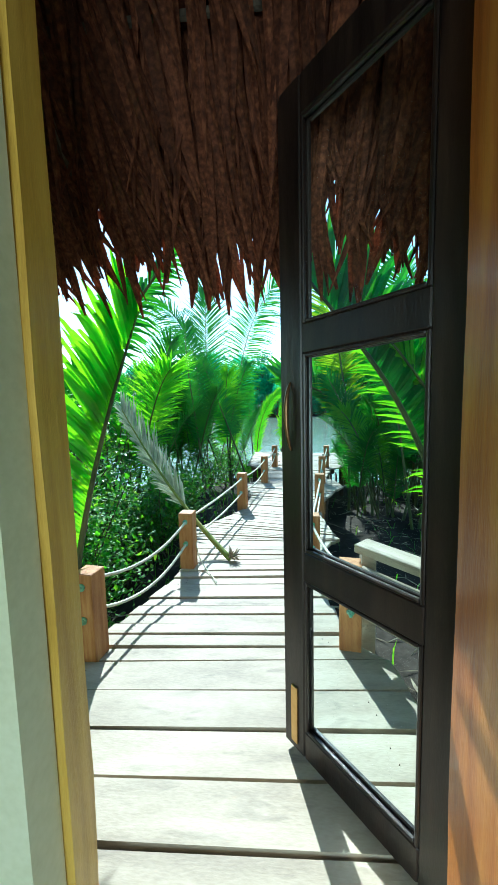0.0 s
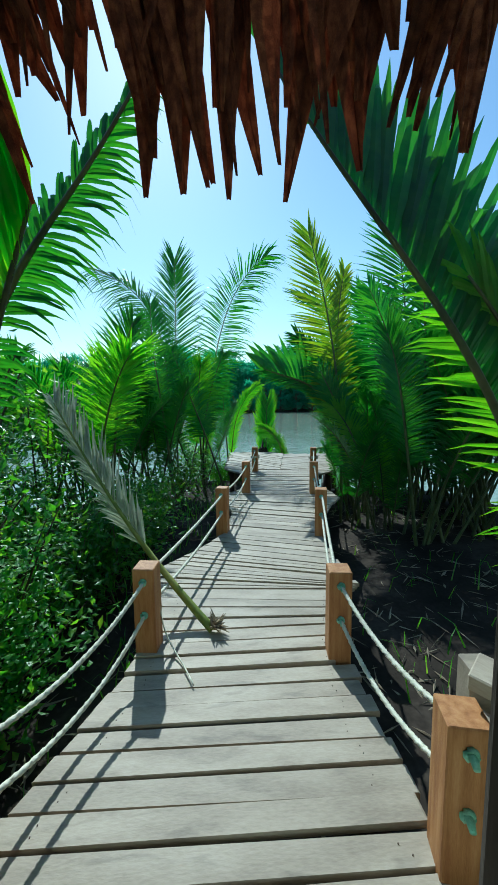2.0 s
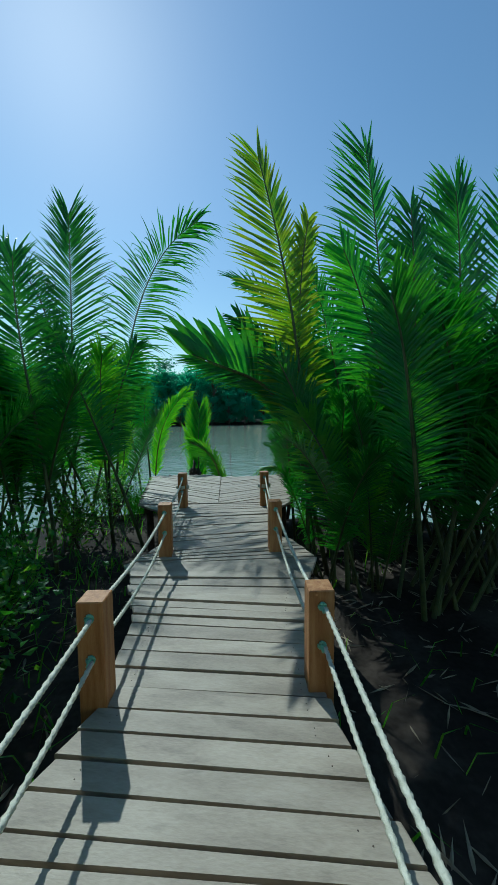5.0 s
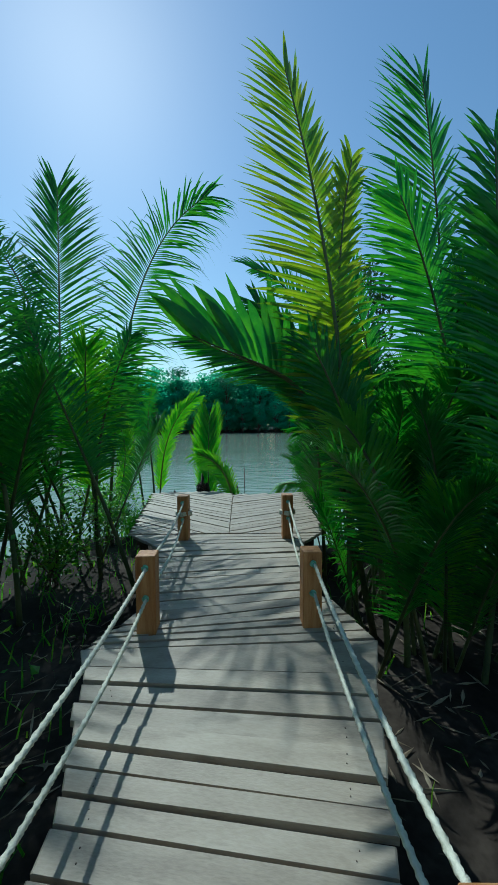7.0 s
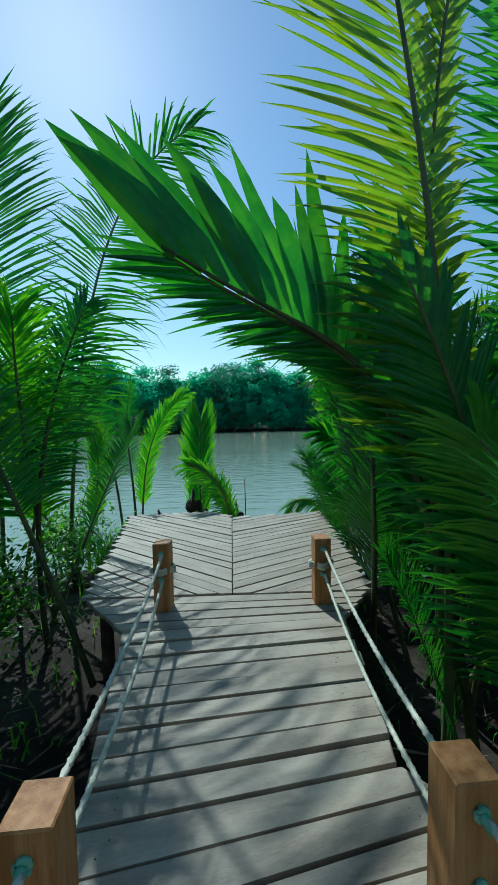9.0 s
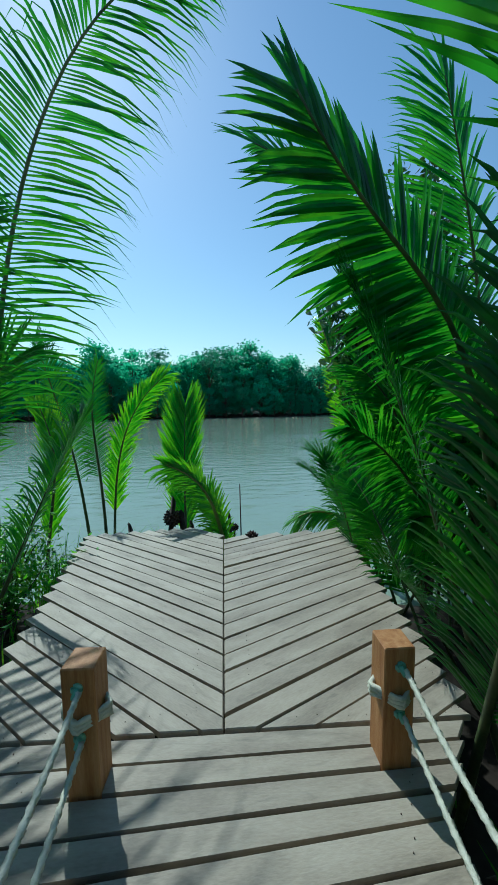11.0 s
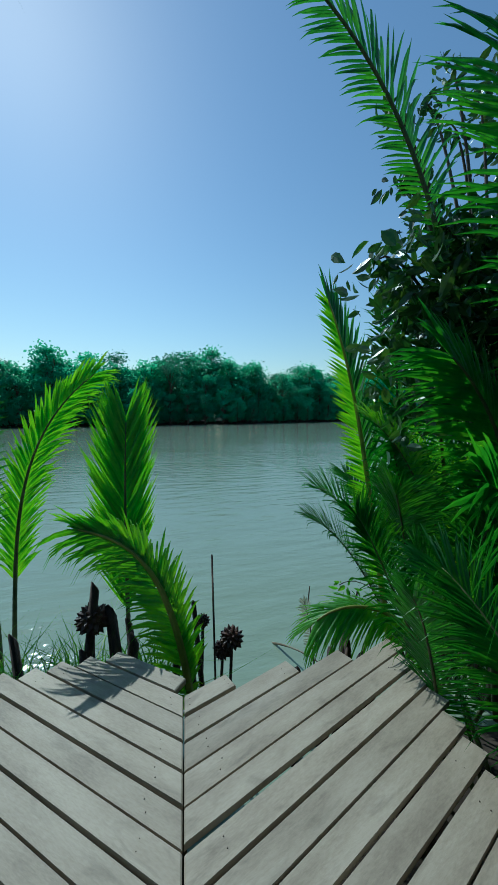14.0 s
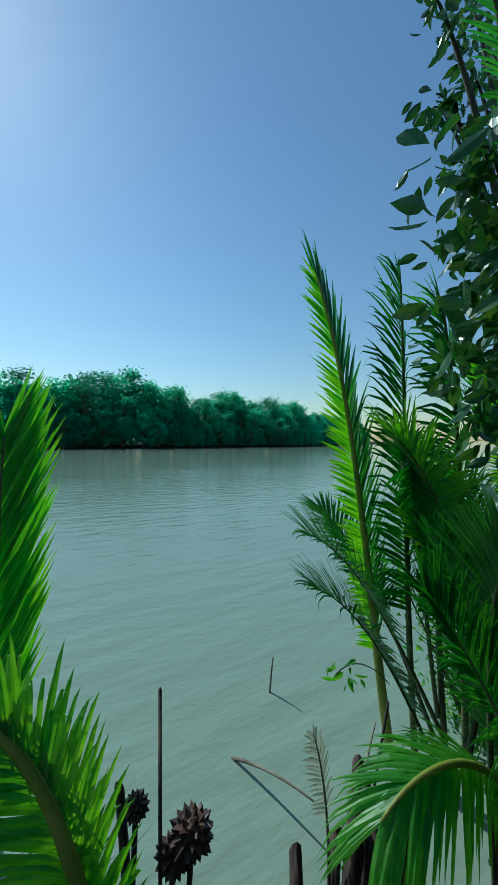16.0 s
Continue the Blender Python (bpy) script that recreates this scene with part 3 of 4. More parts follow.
def leaf_door(name, hinge, free, label):
    """A glazed door leaf standing open: stiles, rails, panes, ironmongery."""
    h, e = Vector(hinge), Vector(free)
    w = (e - h).length
    m = Matrix.Translation((*h, 0.015)) @ Matrix.Rotation(math.atan2(e.y - h.y, e.x - h.x), 4, "Z")
    ob = thing(name, label, "door", kind="structure")
    ob.matrix_basis = m
    top = 2.17
    child("stile", mesh("stile", *box(0, 0.085, -0.02, 0.02, 0, top), M_DOOR), ob)
    child("stile", mesh("stile", *box(w - 0.10, w, -0.02, 0.02, 0, top), M_DOOR), ob)
    zs = ((0, 0.10), (0.64, 0.74), (1.375, 1.465), (2.055, top))
    for a, b in zs:
        child("rail", mesh("rail", *box(0.086, w - 0.101, -0.019, 0.019, a, b), M_DOOR), ob)
    for (_, a), (b, _) in zip(zs, zs[1:]):
        pane = child("pane", mesh("pane", *box(0.08, w - 0.095, -0.003, 0.003, a - 0.005, b + 0.005, 0), M_GLASS), ob)
        pane.visible_shadow = False
        bead = [box(0.0865, 0.098, s * 0.012 - 0.007, s * 0.012 + 0.007, a, b, 0.003) for s in (1, -1)] + [box(w - 0.113, w - 0.1015, s * 0.012 - 0.007, s * 0.012 + 0.007, a, b, 0.003) for s in (1, -1)]
        bead += [box(0.099, w - 0.114, s * 0.012 - 0.007, s * 0.012 + 0.007, z, z + 0.011, 0.003) for s in (1, -1) for z in (a + 0.0005, b - 0.0115)]
        child("glazing_bead", mesh("glazing_bead", *joined(bead), M_DOOR), ob)
    for s in (1, -1):
        grip = bezier([(w - 0.05, s * 0.02, 1.29), (w - 0.05, s * 0.035, 1.27), (w - 0.05, s * 0.055, 1.20), (w - 0.05, s * 0.035, 1.09), (w - 0.05, s * 0.02, 1.07)], 18)
        child("handle", mesh("handle", *tube(grip, [0.0035 + 0.005 * math.sin(math.pi * i / 17) for i in range(18)], 8), M_STEEL, True), ob, "curved bronze pull handle")
    bolt = child("bolt", mesh("bolt", *joined([box(w - 0.07, w - 0.04, s * 0.023 - 0.003, s * 0.023 + 0.003, 0.03, 0.24, 0.001) for s in (-1, 1)]), M_BRASS), ob, "brass barrel bolt")
    child("rod", mesh("rod", *tube([(w - 0.055, -0.03, 0.0), (w - 0.055, -0.03, 0.22)], 0.006, 8), M_BRASS, True), bolt)
    for z in (0.22, 1.1, 1.95):
        child("hinge", mesh("hinge", *tube([(-0.008, 0, z), (-0.008, 0, z + 0.1)], 0.009, 8), M_DOOR, True), ob)
    return ob


HOUSE.append(leaf_door("door_1", (1.10, 0.95), (0.715, 1.40), "dark wooden glazed door leaf standing open outwards"))
HOUSE.append(leaf_door("door_2", (0.185, 0.91), (-0.20, 1.33), "dark wooden glazed door leaf folded back open"))

# thatch
eave = thing("thatched_eave", "ragged brown dry palm-leaf thatch eave hanging over the door", "roof", kind="structure")
r = random.Random(21)


def thatch_strip(rr, length, width):
    v, f = [], []
    n = 5
    bendx, bendz = rr.uniform(-0.12, 0.12), rr.uniform(-0.1, 0.06)
    for i in range(n):
        u = i / (n - 1)
        w = width * (0.75 + 0.45 * u - 0.9 * max(u - 0.6, 0) ** 1.3) * 0.5
        w = max(w * (1 - 0.8 * u ** 7), 0.0015)
        c = Vector((bendx * u * u, 0, bendz * u * u))
        y = -u * length
        v += [c + Vector((-w, y, 0)), c + Vector((0, y, width * 0.22 * (1 - u * 0.4))), c + Vector((w, y, 0))]
    for i in range(n - 1):
        q = 3 * i
        f += [(q, q + 1, q + 4, q + 3), (q + 1, q + 2, q + 5, q + 4)]
    return v, f


# local frame of the slope: -y runs down and outwards
SLOPE = Matrix(((1, 0, 0, 0), (0, -0.707, 0.707, 0), (0, 0.707, 0.707, 0), (0, 0, 0, 1)))
strips = [mesh("thatch_leaf", *thatch_strip(r, r.uniform(0.5, 0.85), r.uniform(0.025, 0.055)), M_THATCH) for _ in range(16)]


def eave_point(x, run, lift):
    return Vector((x, 0.70 + run * 0.707, 2.98 - run * 0.707)) + Vector((0, 0.707, 0.707)) * lift


for i in range(300):
    x = r.uniform(-0.75, 1.75)
    run = 1.0 + r.uniform(-0.45, 0.08) if i < 220 else r.uniform(0.2, 0.9)
    lift = -0.02 - 0.03 * r.random()
    leaf = strips[r.randrange(16)]
    run = min(run, 1.73 + r.uniform(-0.1, 0.1) - max(-v.co.y for v in leaf.vertices))
    m = Matrix.Translation(eave_point(x, run, lift)) @ SLOPE @ Matrix.Rotation(r.gauss(0, 0.10), 4, "Z") @ Matrix.Rotation(r.uniform(-0.5, 0.5), 4, "Y") @ Matrix.Rotation(r.uniform(-0.05, 0.10), 4, "X")
    child("thatch_leaf", leaf, eave, m=m)
rest = []
for i in range(1900):
    x = r.uniform(-2.6, 3.6)
    run = r.uniform(-0.1, 1.1)
    lift = 0.01 + 0.1 * r.random()
    m = Matrix.Translation(eave_point(x, run, lift)) @ SLOPE @ Matrix.Rotation(r.gauss(0, 0.08), 4, "Z") @ Matrix.Rotation(r.uniform(-0.5, 0.5), 4, "Y")
    v, f = thatch_strip(r, r.uniform(0.45, 0.75), r.uniform(0.05, 0.08))
    rest.append(([m @ q for q in v], f))
for i in range(900):
    x = r.uniform(-2.4, 3.4)
    run = 1.0 + r.uniform(-0.25, 0.2)
    m = Matrix.Translation(eave_point(x, run, r.uniform(-0.03, 0.08))) @ SLOPE @ Matrix.Rotation(r.gauss(0, 0.12), 4, "Z") @ Matrix.Rotation(r.uniform(-0.6, 0.6), 4, "Y") @ Matrix.Rotation(r.uniform(0, 0.25), 4, "X")
    v, f = thatch_strip(r, r.uniform(0.3, 0.58), r.uniform(0.015, 0.035))
    rest.append(([m @ q for q in v], f))
tagged(child("thatch", mesh("thatch", *joined(rest), M_THATCH), eave), kind="stuff")
bk = [eave_point(-2.6, -0.2, 0.12), eave_point(3.6, -0.2, 0.12), eave_point(3.6, 1.15, 0.12), eave_point(-2.6, 1.15, 0.12)]
up = Vector((0, 0.03, 0.03))
child("thatch_core", mesh("thatch_core", bk + [p + up for p in bk], [(0, 1, 2, 3), (7, 6, 5, 4), (0, 4, 5, 1), (1, 5, 6, 2), (2, 6, 7, 3), (3, 7, 4, 0)], M_THATCH), eave)
for x in (-1.3, -0.1, 1.35, 2.4):
    child("rafter", mesh("rafter", *tube([eave_point(x, -0.1, -0.03), eave_point(x + 0.04, 0.5, -0.035), eave_point(x + 0.02, 1.2, -0.03)], 0.022, 7), M_BARK), eave)
for run in (0.35, 0.85):
    child("batten", mesh("batten", *tube([eave_point(-2.5, run, -0.01), eave_point(0.5, run + 0.01, -0.012), eave_point(3.5, run, -0.01)], 0.014, 6), M_BARK), eave)

# pale plank rail beside the landing
rail = thing("side_rail", "pale weathered plank rail sloping beside the door landing", "railing")
for z0, z1, wide, deep in ((0.50, 0.45, 0.06, 0.022), (0.34, 0.27, 0.02, 0.045), (0.16, 0.09, 0.02, 0.045)):
    a, b = Vector((1.10, 2.03, z0)), Vector((1.80, 1.36, z1))
    m = Matrix.Translation(a) @ Matrix.Rotation(math.atan2(b.y - a.y, b.x - a.x), 4, "Z") @ Matrix.Rotation(math.atan2(z0 - z1, (b - a).xy.length), 4, "Y")
    child("slat", mesh("slat", *box(0, (b - a).length, -wide, wide, -deep, deep), M_PLANK), rail, m=m)
child("upright", mesh("upright", *box(1.72, 1.80, 1.28, 1.335, -0.65, 0.50), M_PLANK), rail)
child("upright", mesh("upright", *box(1.115, 1.19, 2.06, 2.13, -0.65, 0.475), M_PLANK), rail)

# ---- fallen palm frond on the deck ----
fallen = thing("fallen_frond", "broken grey-green palm frond lying across the rope post", "palm frond", at=(0, 0, 0))
frond(fallen, arc((0.26, 2.92, 0.02), (-0.10, 3.16, 0.29), (-0.50, 3.40, 0.70), (-0.93, 3.64, 1.26)), 0.50, 44, M_LEAF_D, M_STALK_G, "dry drooping frond", side=(0.8, -0.3, 0.5), start=0.4, lean=1.15, droop=0.15, width=0.034, thick=0.019, rng=random.Random(2))
r = random.Random(3)
butt = []
for i in range(26):
    d = Vector((r.uniform(-0.2, 1.0), r.uniform(-0.7, 0.5), r.uniform(-0.1, 0.9))).normalized()
    p = Vector((0.27, 2.93, 0.02)) + Vector((r.uniform(-0.02, 0.02), r.uniform(-0.02, 0.02), r.uniform(0, 0.02)))
    l = r.uniform(0.04, 0.10)
    butt.append(tube([p, p + d * l * 0.5, p + d * l], [0.008, 0.007, 0.001], 4))
tagged(child("torn_butt", mesh("torn_butt", *joined(butt), M_LITTER), fallen, "splintered brown fibre"), kind="stuff")
HOUSE.append(tagged(new("cord", mesh("cord", *tube(bezier([(0.0, 2.85, 0.22), (0.02, 2.80, 0.02), (0.10, 2.78, 0.006), (0.22, 2.55, 0.006)], 20), 0.004, 5), M_ROPE, True)), "loose thin pale cord hanging to the deck", "cord"))

# ---- keyed palms ----
GZ = -0.72


def key_palm(label, fronds, seed):
    ob = thing("nipa_palm", label, "palm", "nipa palms beside the boardwalk")
    rr = random.Random(seed)
    for ctrl, length, count, mat, kw in fronds:
        frond(ob, ctrl, length, count, mat, kw.pop("stalk", None), rng=rr, **kw)
    return ob


HOUSE.append(key_palm("broad bright green palm frond beside the doorway", [
    ([(-0.70, 2.15, GZ), (-0.60, 2.12, 0.3), (-0.34, 2.10, 1.1), (-0.05, 2.05, 1.75)], 0.75, 70, M_LEAF_L, dict(side=(-1, 0.1, 0.2), start=0.15, lean=0.4, droop=0.3, width=0.06, lop=(1, 0))),
    (arc((-0.95, 2.5, GZ), (-0.66, 2.5, 1.1), (-0.32, 2.5, 1.83), (0.12, 2.5, 2.42)), 0.28, 50, M_LEAF, dict(side=(1, 0.2, -0.3), start=0.35, lean=0.6, droop=0.5, width=0.03)),
], 1))
HOUSE.append(key_palm("wide dark green palm frond arching beside the eave", [
    (arc((2.0, 2.6, GZ), (1.62, 2.55, 0.85), (1.13, 2.5, 1.68), (0.56, 2.5, 2.46)), 0.95, 90, M_LEAF, dict(side=(1, 0, 0.5), start=0.25, lean=0.25, droop=0.2, width=0.075, lop=(1, 0))),
    # brightness behind the door pane is put into these two fronds' lighter leaf colour
    ([(2.3, 2.7, GZ), (2.2, 2.7, 0.3), (1.8, 2.6, 1.2), (1.3, 2.5, 1.7)], 0.55, 46, M_LEAF_L, dict(side=(1, 0, -0.4), start=0.25, lean=0.6, droop=0.2, width=0.04)),
    ([(2.4, 2.4, GZ), (2.3, 2.3, 0.6), (1.9, 2.3, 1.5), (1.75, 2.3, 2.2)], 0.6, 46, M_LEAF_L, dict(side=(1, 0, 0.2), start=0.25, lean=0.6, droop=0.2, width=0.04)),
], 2))
for ob in HOUSE + [door_frame, eave, rail, fallen]:
    ob.location += Vector((0.09, 0.40, 0))
key_palm("tall yellow-green palm with a frond arching over the path", [
    ([(1.95, 7.1, GZ), (2.0, 7.05, 1.2), (1.75, 7.0, 2.5), (1.40, 7.0, 3.7)], 0.72, 62, M_LEAF_Y, dict(side=(1, 0.25, 0.25), start=0.33, lean=0.35, droop=0.1, width=0.045)),
    (arc((2.25, 7.2, GZ), (1.80, 7.1, 0.95), (1.42, 7.08, 1.52), (0.72, 6.75, 1.74)), 0.62, 19, M_LEAF, dict(side=(0.35, -0.15, 1.0), start=0.30, lean=0.12, droop=0.12, width=0.13, lop=(1.35, 0))),
    (arc((2.25, 7.22, GZ), (1.80, 7.12, 0.95), (1.42, 7.1, 1.51), (0.72, 6.77, 1.73)), 0.44, 90, M_LEAF, dict(side=(0.35, -0.15, 1.0), start=0.30, lean=1.0, droop=0.06, fold=-0.05, width=0.026, lop=(0, 1))),
    ([(2.1, 7.2, GZ), (1.95, 7.2, 0.9), (1.75, 7.15, 2.0), (1.95, 7.1, 3.2)], 0.55, 46, M_LEAF_Y, dict(side=(1, 0.1, 0), start=0.4, lean=0.75, droop=0.2, width=0.05)),
    ([(2.2, 6.9, GZ), (2.15, 6.9, 0.4), (1.9, 6.85, 1.1), (1.55, 6.8, 1.7)], 0.55, 50, M_LEAF, dict(side=(1, -0.2, -0.2), start=0.25, lean=0.6, droop=0.25, width=0.035)),
    ([(2.3, 6.8, GZ), (2.3, 6.8, 0.3), (2.0, 6.75, 0.9), (1.75, 6.7, 1.15)], 0.5, 44, M_LEAF_L, dict(side=(1, -0.2, -0.3), start=0.3, lean=0.6, droop=0.25, width=0.03)),
], 3)
key_palm("tall dark green palm with upright spreading fronds", [
    ([(3.3, 7.7, GZ), (3.3, 7.7, 1.2), (3.1, 7.6, 3.0), (2.85, 7.6, 4.35)], 0.95, 60, M_LEAF, dict(side=(1, 0.2, 0), start=0.4, lean=0.45, droop=0.1, width=0.05)),
    ([(3.5, 7.7, GZ), (3.6, 7.7, 1.2), (3.6, 7.6, 2.6), (4.2, 7.6, 4.0)], 0.95, 60, M_LEAF, dict(side=(1, 0.2, 0), start=0.35, lean=0.45, droop=0.15, width=0.05)),
    ([(3.2, 7.3, GZ), (3.1, 7.2, 1.0), (2.8, 7.1, 2.0), (2.3, 7.0, 2.9)], 0.7, 56, M_LEAF, dict(side=(1, -0.1, 0), start=0.35, lean=0.4, droop=0.2, width=0.045)),
    ([(3.2, 7.3, GZ), (3.3, 7.2, 1.0), (3.2, 7.0, 2.0), (3.0, 6.9, 3.3)], 0.7, 56, M_LEAF, dict(side=(1, -0.1, 0), start=0.35, lean=0.4, droop=0.2, width=0.045)),
    ([(4.3, 7.5, GZ), (4.4, 7.5, 1.2), (4.5, 7.4, 2.6), (4.75, 7.3, 4.0)], 0.95, 56, M_LEAF, dict(side=(1, -0.1, 0), start=0.35, lean=0.4, droop=0.12, width=0.05)),
    ([(4.9, 7.0, GZ), (5.0, 7.0, 1.2), (5.3, 6.9, 2.6), (5.9, 6.8, 3.9)], 0.95, 56, M_LEAF, dict(side=(1, -0.1, 0), start=0.35, lean=0.4, droop=0.12, width=0.05)),
    ([(3.9, 7.2, GZ), (3.9, 7.2, 1.2), (3.85, 7.1, 2.4), (3.6, 7.0, 3.6)], 0.9, 56, M_LEAF, dict(side=(1, -0.1, 0), start=0.35, lean=0.4, droop=0.12, width=0.05)),
], 4)
key_palm("dark green palm whose fronds lean over the platform", [
    (arc((3.0, 8.75, GZ), (2.55, 8.55, 1.2), (2.02, 8.40, 1.90), (1.39, 8.25, 2.46)), 0.60, 74, M_LEAF, dict(side=(1, 0.1, 0.9), start=0.3, lean=0.3, droop=0.15, width=0.05)),
    (arc((3.35, 10.2, GZ), (3.10, 10.35, 1.7), (2.55, 10.4, 3.12), (1.67, 10.4, 3.76)), 0.85, 80, M_LEAF, dict(side=(1, 0.1, 0.7), start=0.3, lean=0.45, droop=0.18, width=0.032, lop=(1.1, 0.32))),
    ([(3.4, 9.6, GZ), (3.2, 9.55, 0.2), (2.7, 9.5, 0.9), (2.2, 9.4, 1.1)], 0.6, 60, M_LEAF, dict(side=(0.6, 0.1, -1), start=0.2, lean=0.4, droop=0.25, width=0.036)),
    ([(3.3, 9.2, GZ), (3.1, 9.1, 0.1), (2.75, 9.0, 0.6), (2.4, 8.9, 0.5)], 0.5, 54, M_LEAF, dict(side=(0.6, 0.1, -1), start=0.25, lean=0.6, droop=0.25, width=0.03)),
    ([(3.3, 10.0, GZ), (3.3, 10.0, 0.6), (3.0, 9.95, 1.3), (2.55, 9.9, 1.6)], 0.6, 60, M_LEAF, dict(side=(1, 0.1, -0.5), start=0.25, lean=0.6, droop=0.25, width=0.034)),
    ([(3.6, 9.4, GZ), (3.5, 9.4, 1.0), (3.2, 9.3, 2.4), (2.75, 9.2, 3.5)], 0.85, 70, M_LEAF, dict(side=(1, 0.1, 0.4), start=0.3, lean=0.4, droop=0.2, width=0.045)),
    ([(3.7, 9.7, GZ), (3.6, 9.7, 0.9), (3.3, 9.7, 2.0), (2.6, 9.65, 2.75)], 0.8, 70, M_LEAF, dict(side=(1, 0.1, 0.5), start=0.3, lean=0.4, droop=0.2, width=0.045)),
], 5)
key_palm("green palm with feathery fronds leaning towards the path", [
    (arc((-0.72, 10.1, GZ), (-0.50, 9.85, 0.95), (-0.12, 9.8, 3.0), (0.90, 9.8, 4.5)), 1.05, 84, M_LEAF, dict(side=(1, 0.3, -0.2), start=0.38, lean=0.35, droop=0.35, width=0.034)),
    (arc((-1.26, 9.8, GZ), (-1.23, 9.8, 0.9), (-1.19, 9.8, 2.8), (-1.17, 9.8, 4.45)), 1.1, 80, M_LEAF, dict(side=(1, 0.1, 0), start=0.42, lean=0.62, droop=0.12, width=0.034)),
    (arc((-1.32, 9.55, GZ), (-1.36, 9.6, 1.4), (-1.62, 9.6, 3.1), (-2.9, 9.6, 4.2)), 1.0, 76, M_LEAF, dict(side=(0.3, 0.4, 1), start=0.36, lean=0.4, droop=0.45, width=0.036)),
    ([(0.05, 8.25, -0.65), (-0.15, 8.2, 0.2), (-0.6, 8.2, 1.3), (-0.9, 8.1, 2.2)], 0.6, 56, M_LEAF, dict(side=(1, 0.1, 0), start=0.45, lean=0.5, droop=0.25, width=0.032)),
    ([(-0.9, 7.8, GZ), (-0.9, 7.8, 0.8), (-1.2, 7.7, 1.8), (-1.15, 7.7, 2.9)], 0.75, 60, M_LEAF, dict(side=(1, 0.1, 0), start=0.35, lean=0.45, droop=0.2, width=0.034)),
    ([(-0.45, 8.8, GZ), (-0.6, 8.8, 0.8), (-0.3, 8.8, 1.6), (-0.05, 8.8, 2.2)], 0.55, 56, M_LEAF, dict(side=(1, 0.2, -0.3), start=0.35, lean=0.4, droop=0.3, width=0.032)),
], 6)
key_palm("young bright green palm standing in shallow water", [
    (arc((0.93, 12.3, -1.5), (0.92, 12.3, -0.4), (0.93, 12.3, 0.5), (0.96, 12.3, 1.26)), 0.88, 110, M_LEAF_L, dict(side=(1, 0.15, 0), start=0.24, lean=1.08, droop=0.02, width=0.042, tail=0.75)),
    (arc((1.42, 10.68, -0.95), (1.30, 10.75, -0.08), (1.09, 10.9, 0.38), (0.72, 10.92, 0.62)), 0.46, 70, M_LEAF_L, dict(side=(0.8, 0.2, 0.5), start=0.12, lean=0.75, droop=0.45, width=0.032, stalk=M_STALK_G, lop=(0.5, 1))),
    (arc((1.42, 10.69, -0.95), (1.31, 10.76, -0.09), (1.10, 10.91, 0.37), (0.73, 10.93, 0.61)), 0.46, 60, M_LEAF_L, dict(side=(0.9, -0.3, 0.4), start=0.2, lean=0.95, droop=0.3, width=0.03, stalk=M_STALK_G, lop=(1, 0))),
], 7)
key_palm("young palm fronds bending over the river edge", [
    (arc((-0.22, 12.5, -1.5), (-0.14, 12.5, -0.2), (0.06, 12.5, 0.9), (0.66, 12.5, 1.75)), 0.62, 80, M_LEAF_L, dict(side=(0.9, 0.3, -0.4), start=0.3, lean=1.0, droop=0.3, width=0.034)),
    (arc((-0.42, 12.3, -1.5), (-0.58, 12.3, 0.2), (-0.78, 12.3, 1.2), (-1.05, 12.3, 2.25)), 0.62, 72, M_LEAF, dict(side=(1, 0.2, 0), start=0.34, lean=0.45, droop=0.2, width=0.02, lop=(1, 0.5))),
    (arc((-0.25, 12.3, -1.5), (-0.29, 12.3, 0.2), (-0.36, 12.3, 1.1), (-0.25, 12.3, 1.95)), 0.42, 56, M_LEAF, dict(side=(1, 0.2, 0), start=0.35, lean=0.6, droop=0.2, width=0.02)),
    (arc((-1.0, 11.9, -1.4), (-0.84, 11.9, -0.1), (-0.77, 11.9, 0.65), (-0.94, 11.9, 1.38)), 0.55, 66, M_LEAF_L, dict(side=(1, 0.2, 0), start=0.2, lean=1.1, droop=0.05, width=0.034)),
], 8)
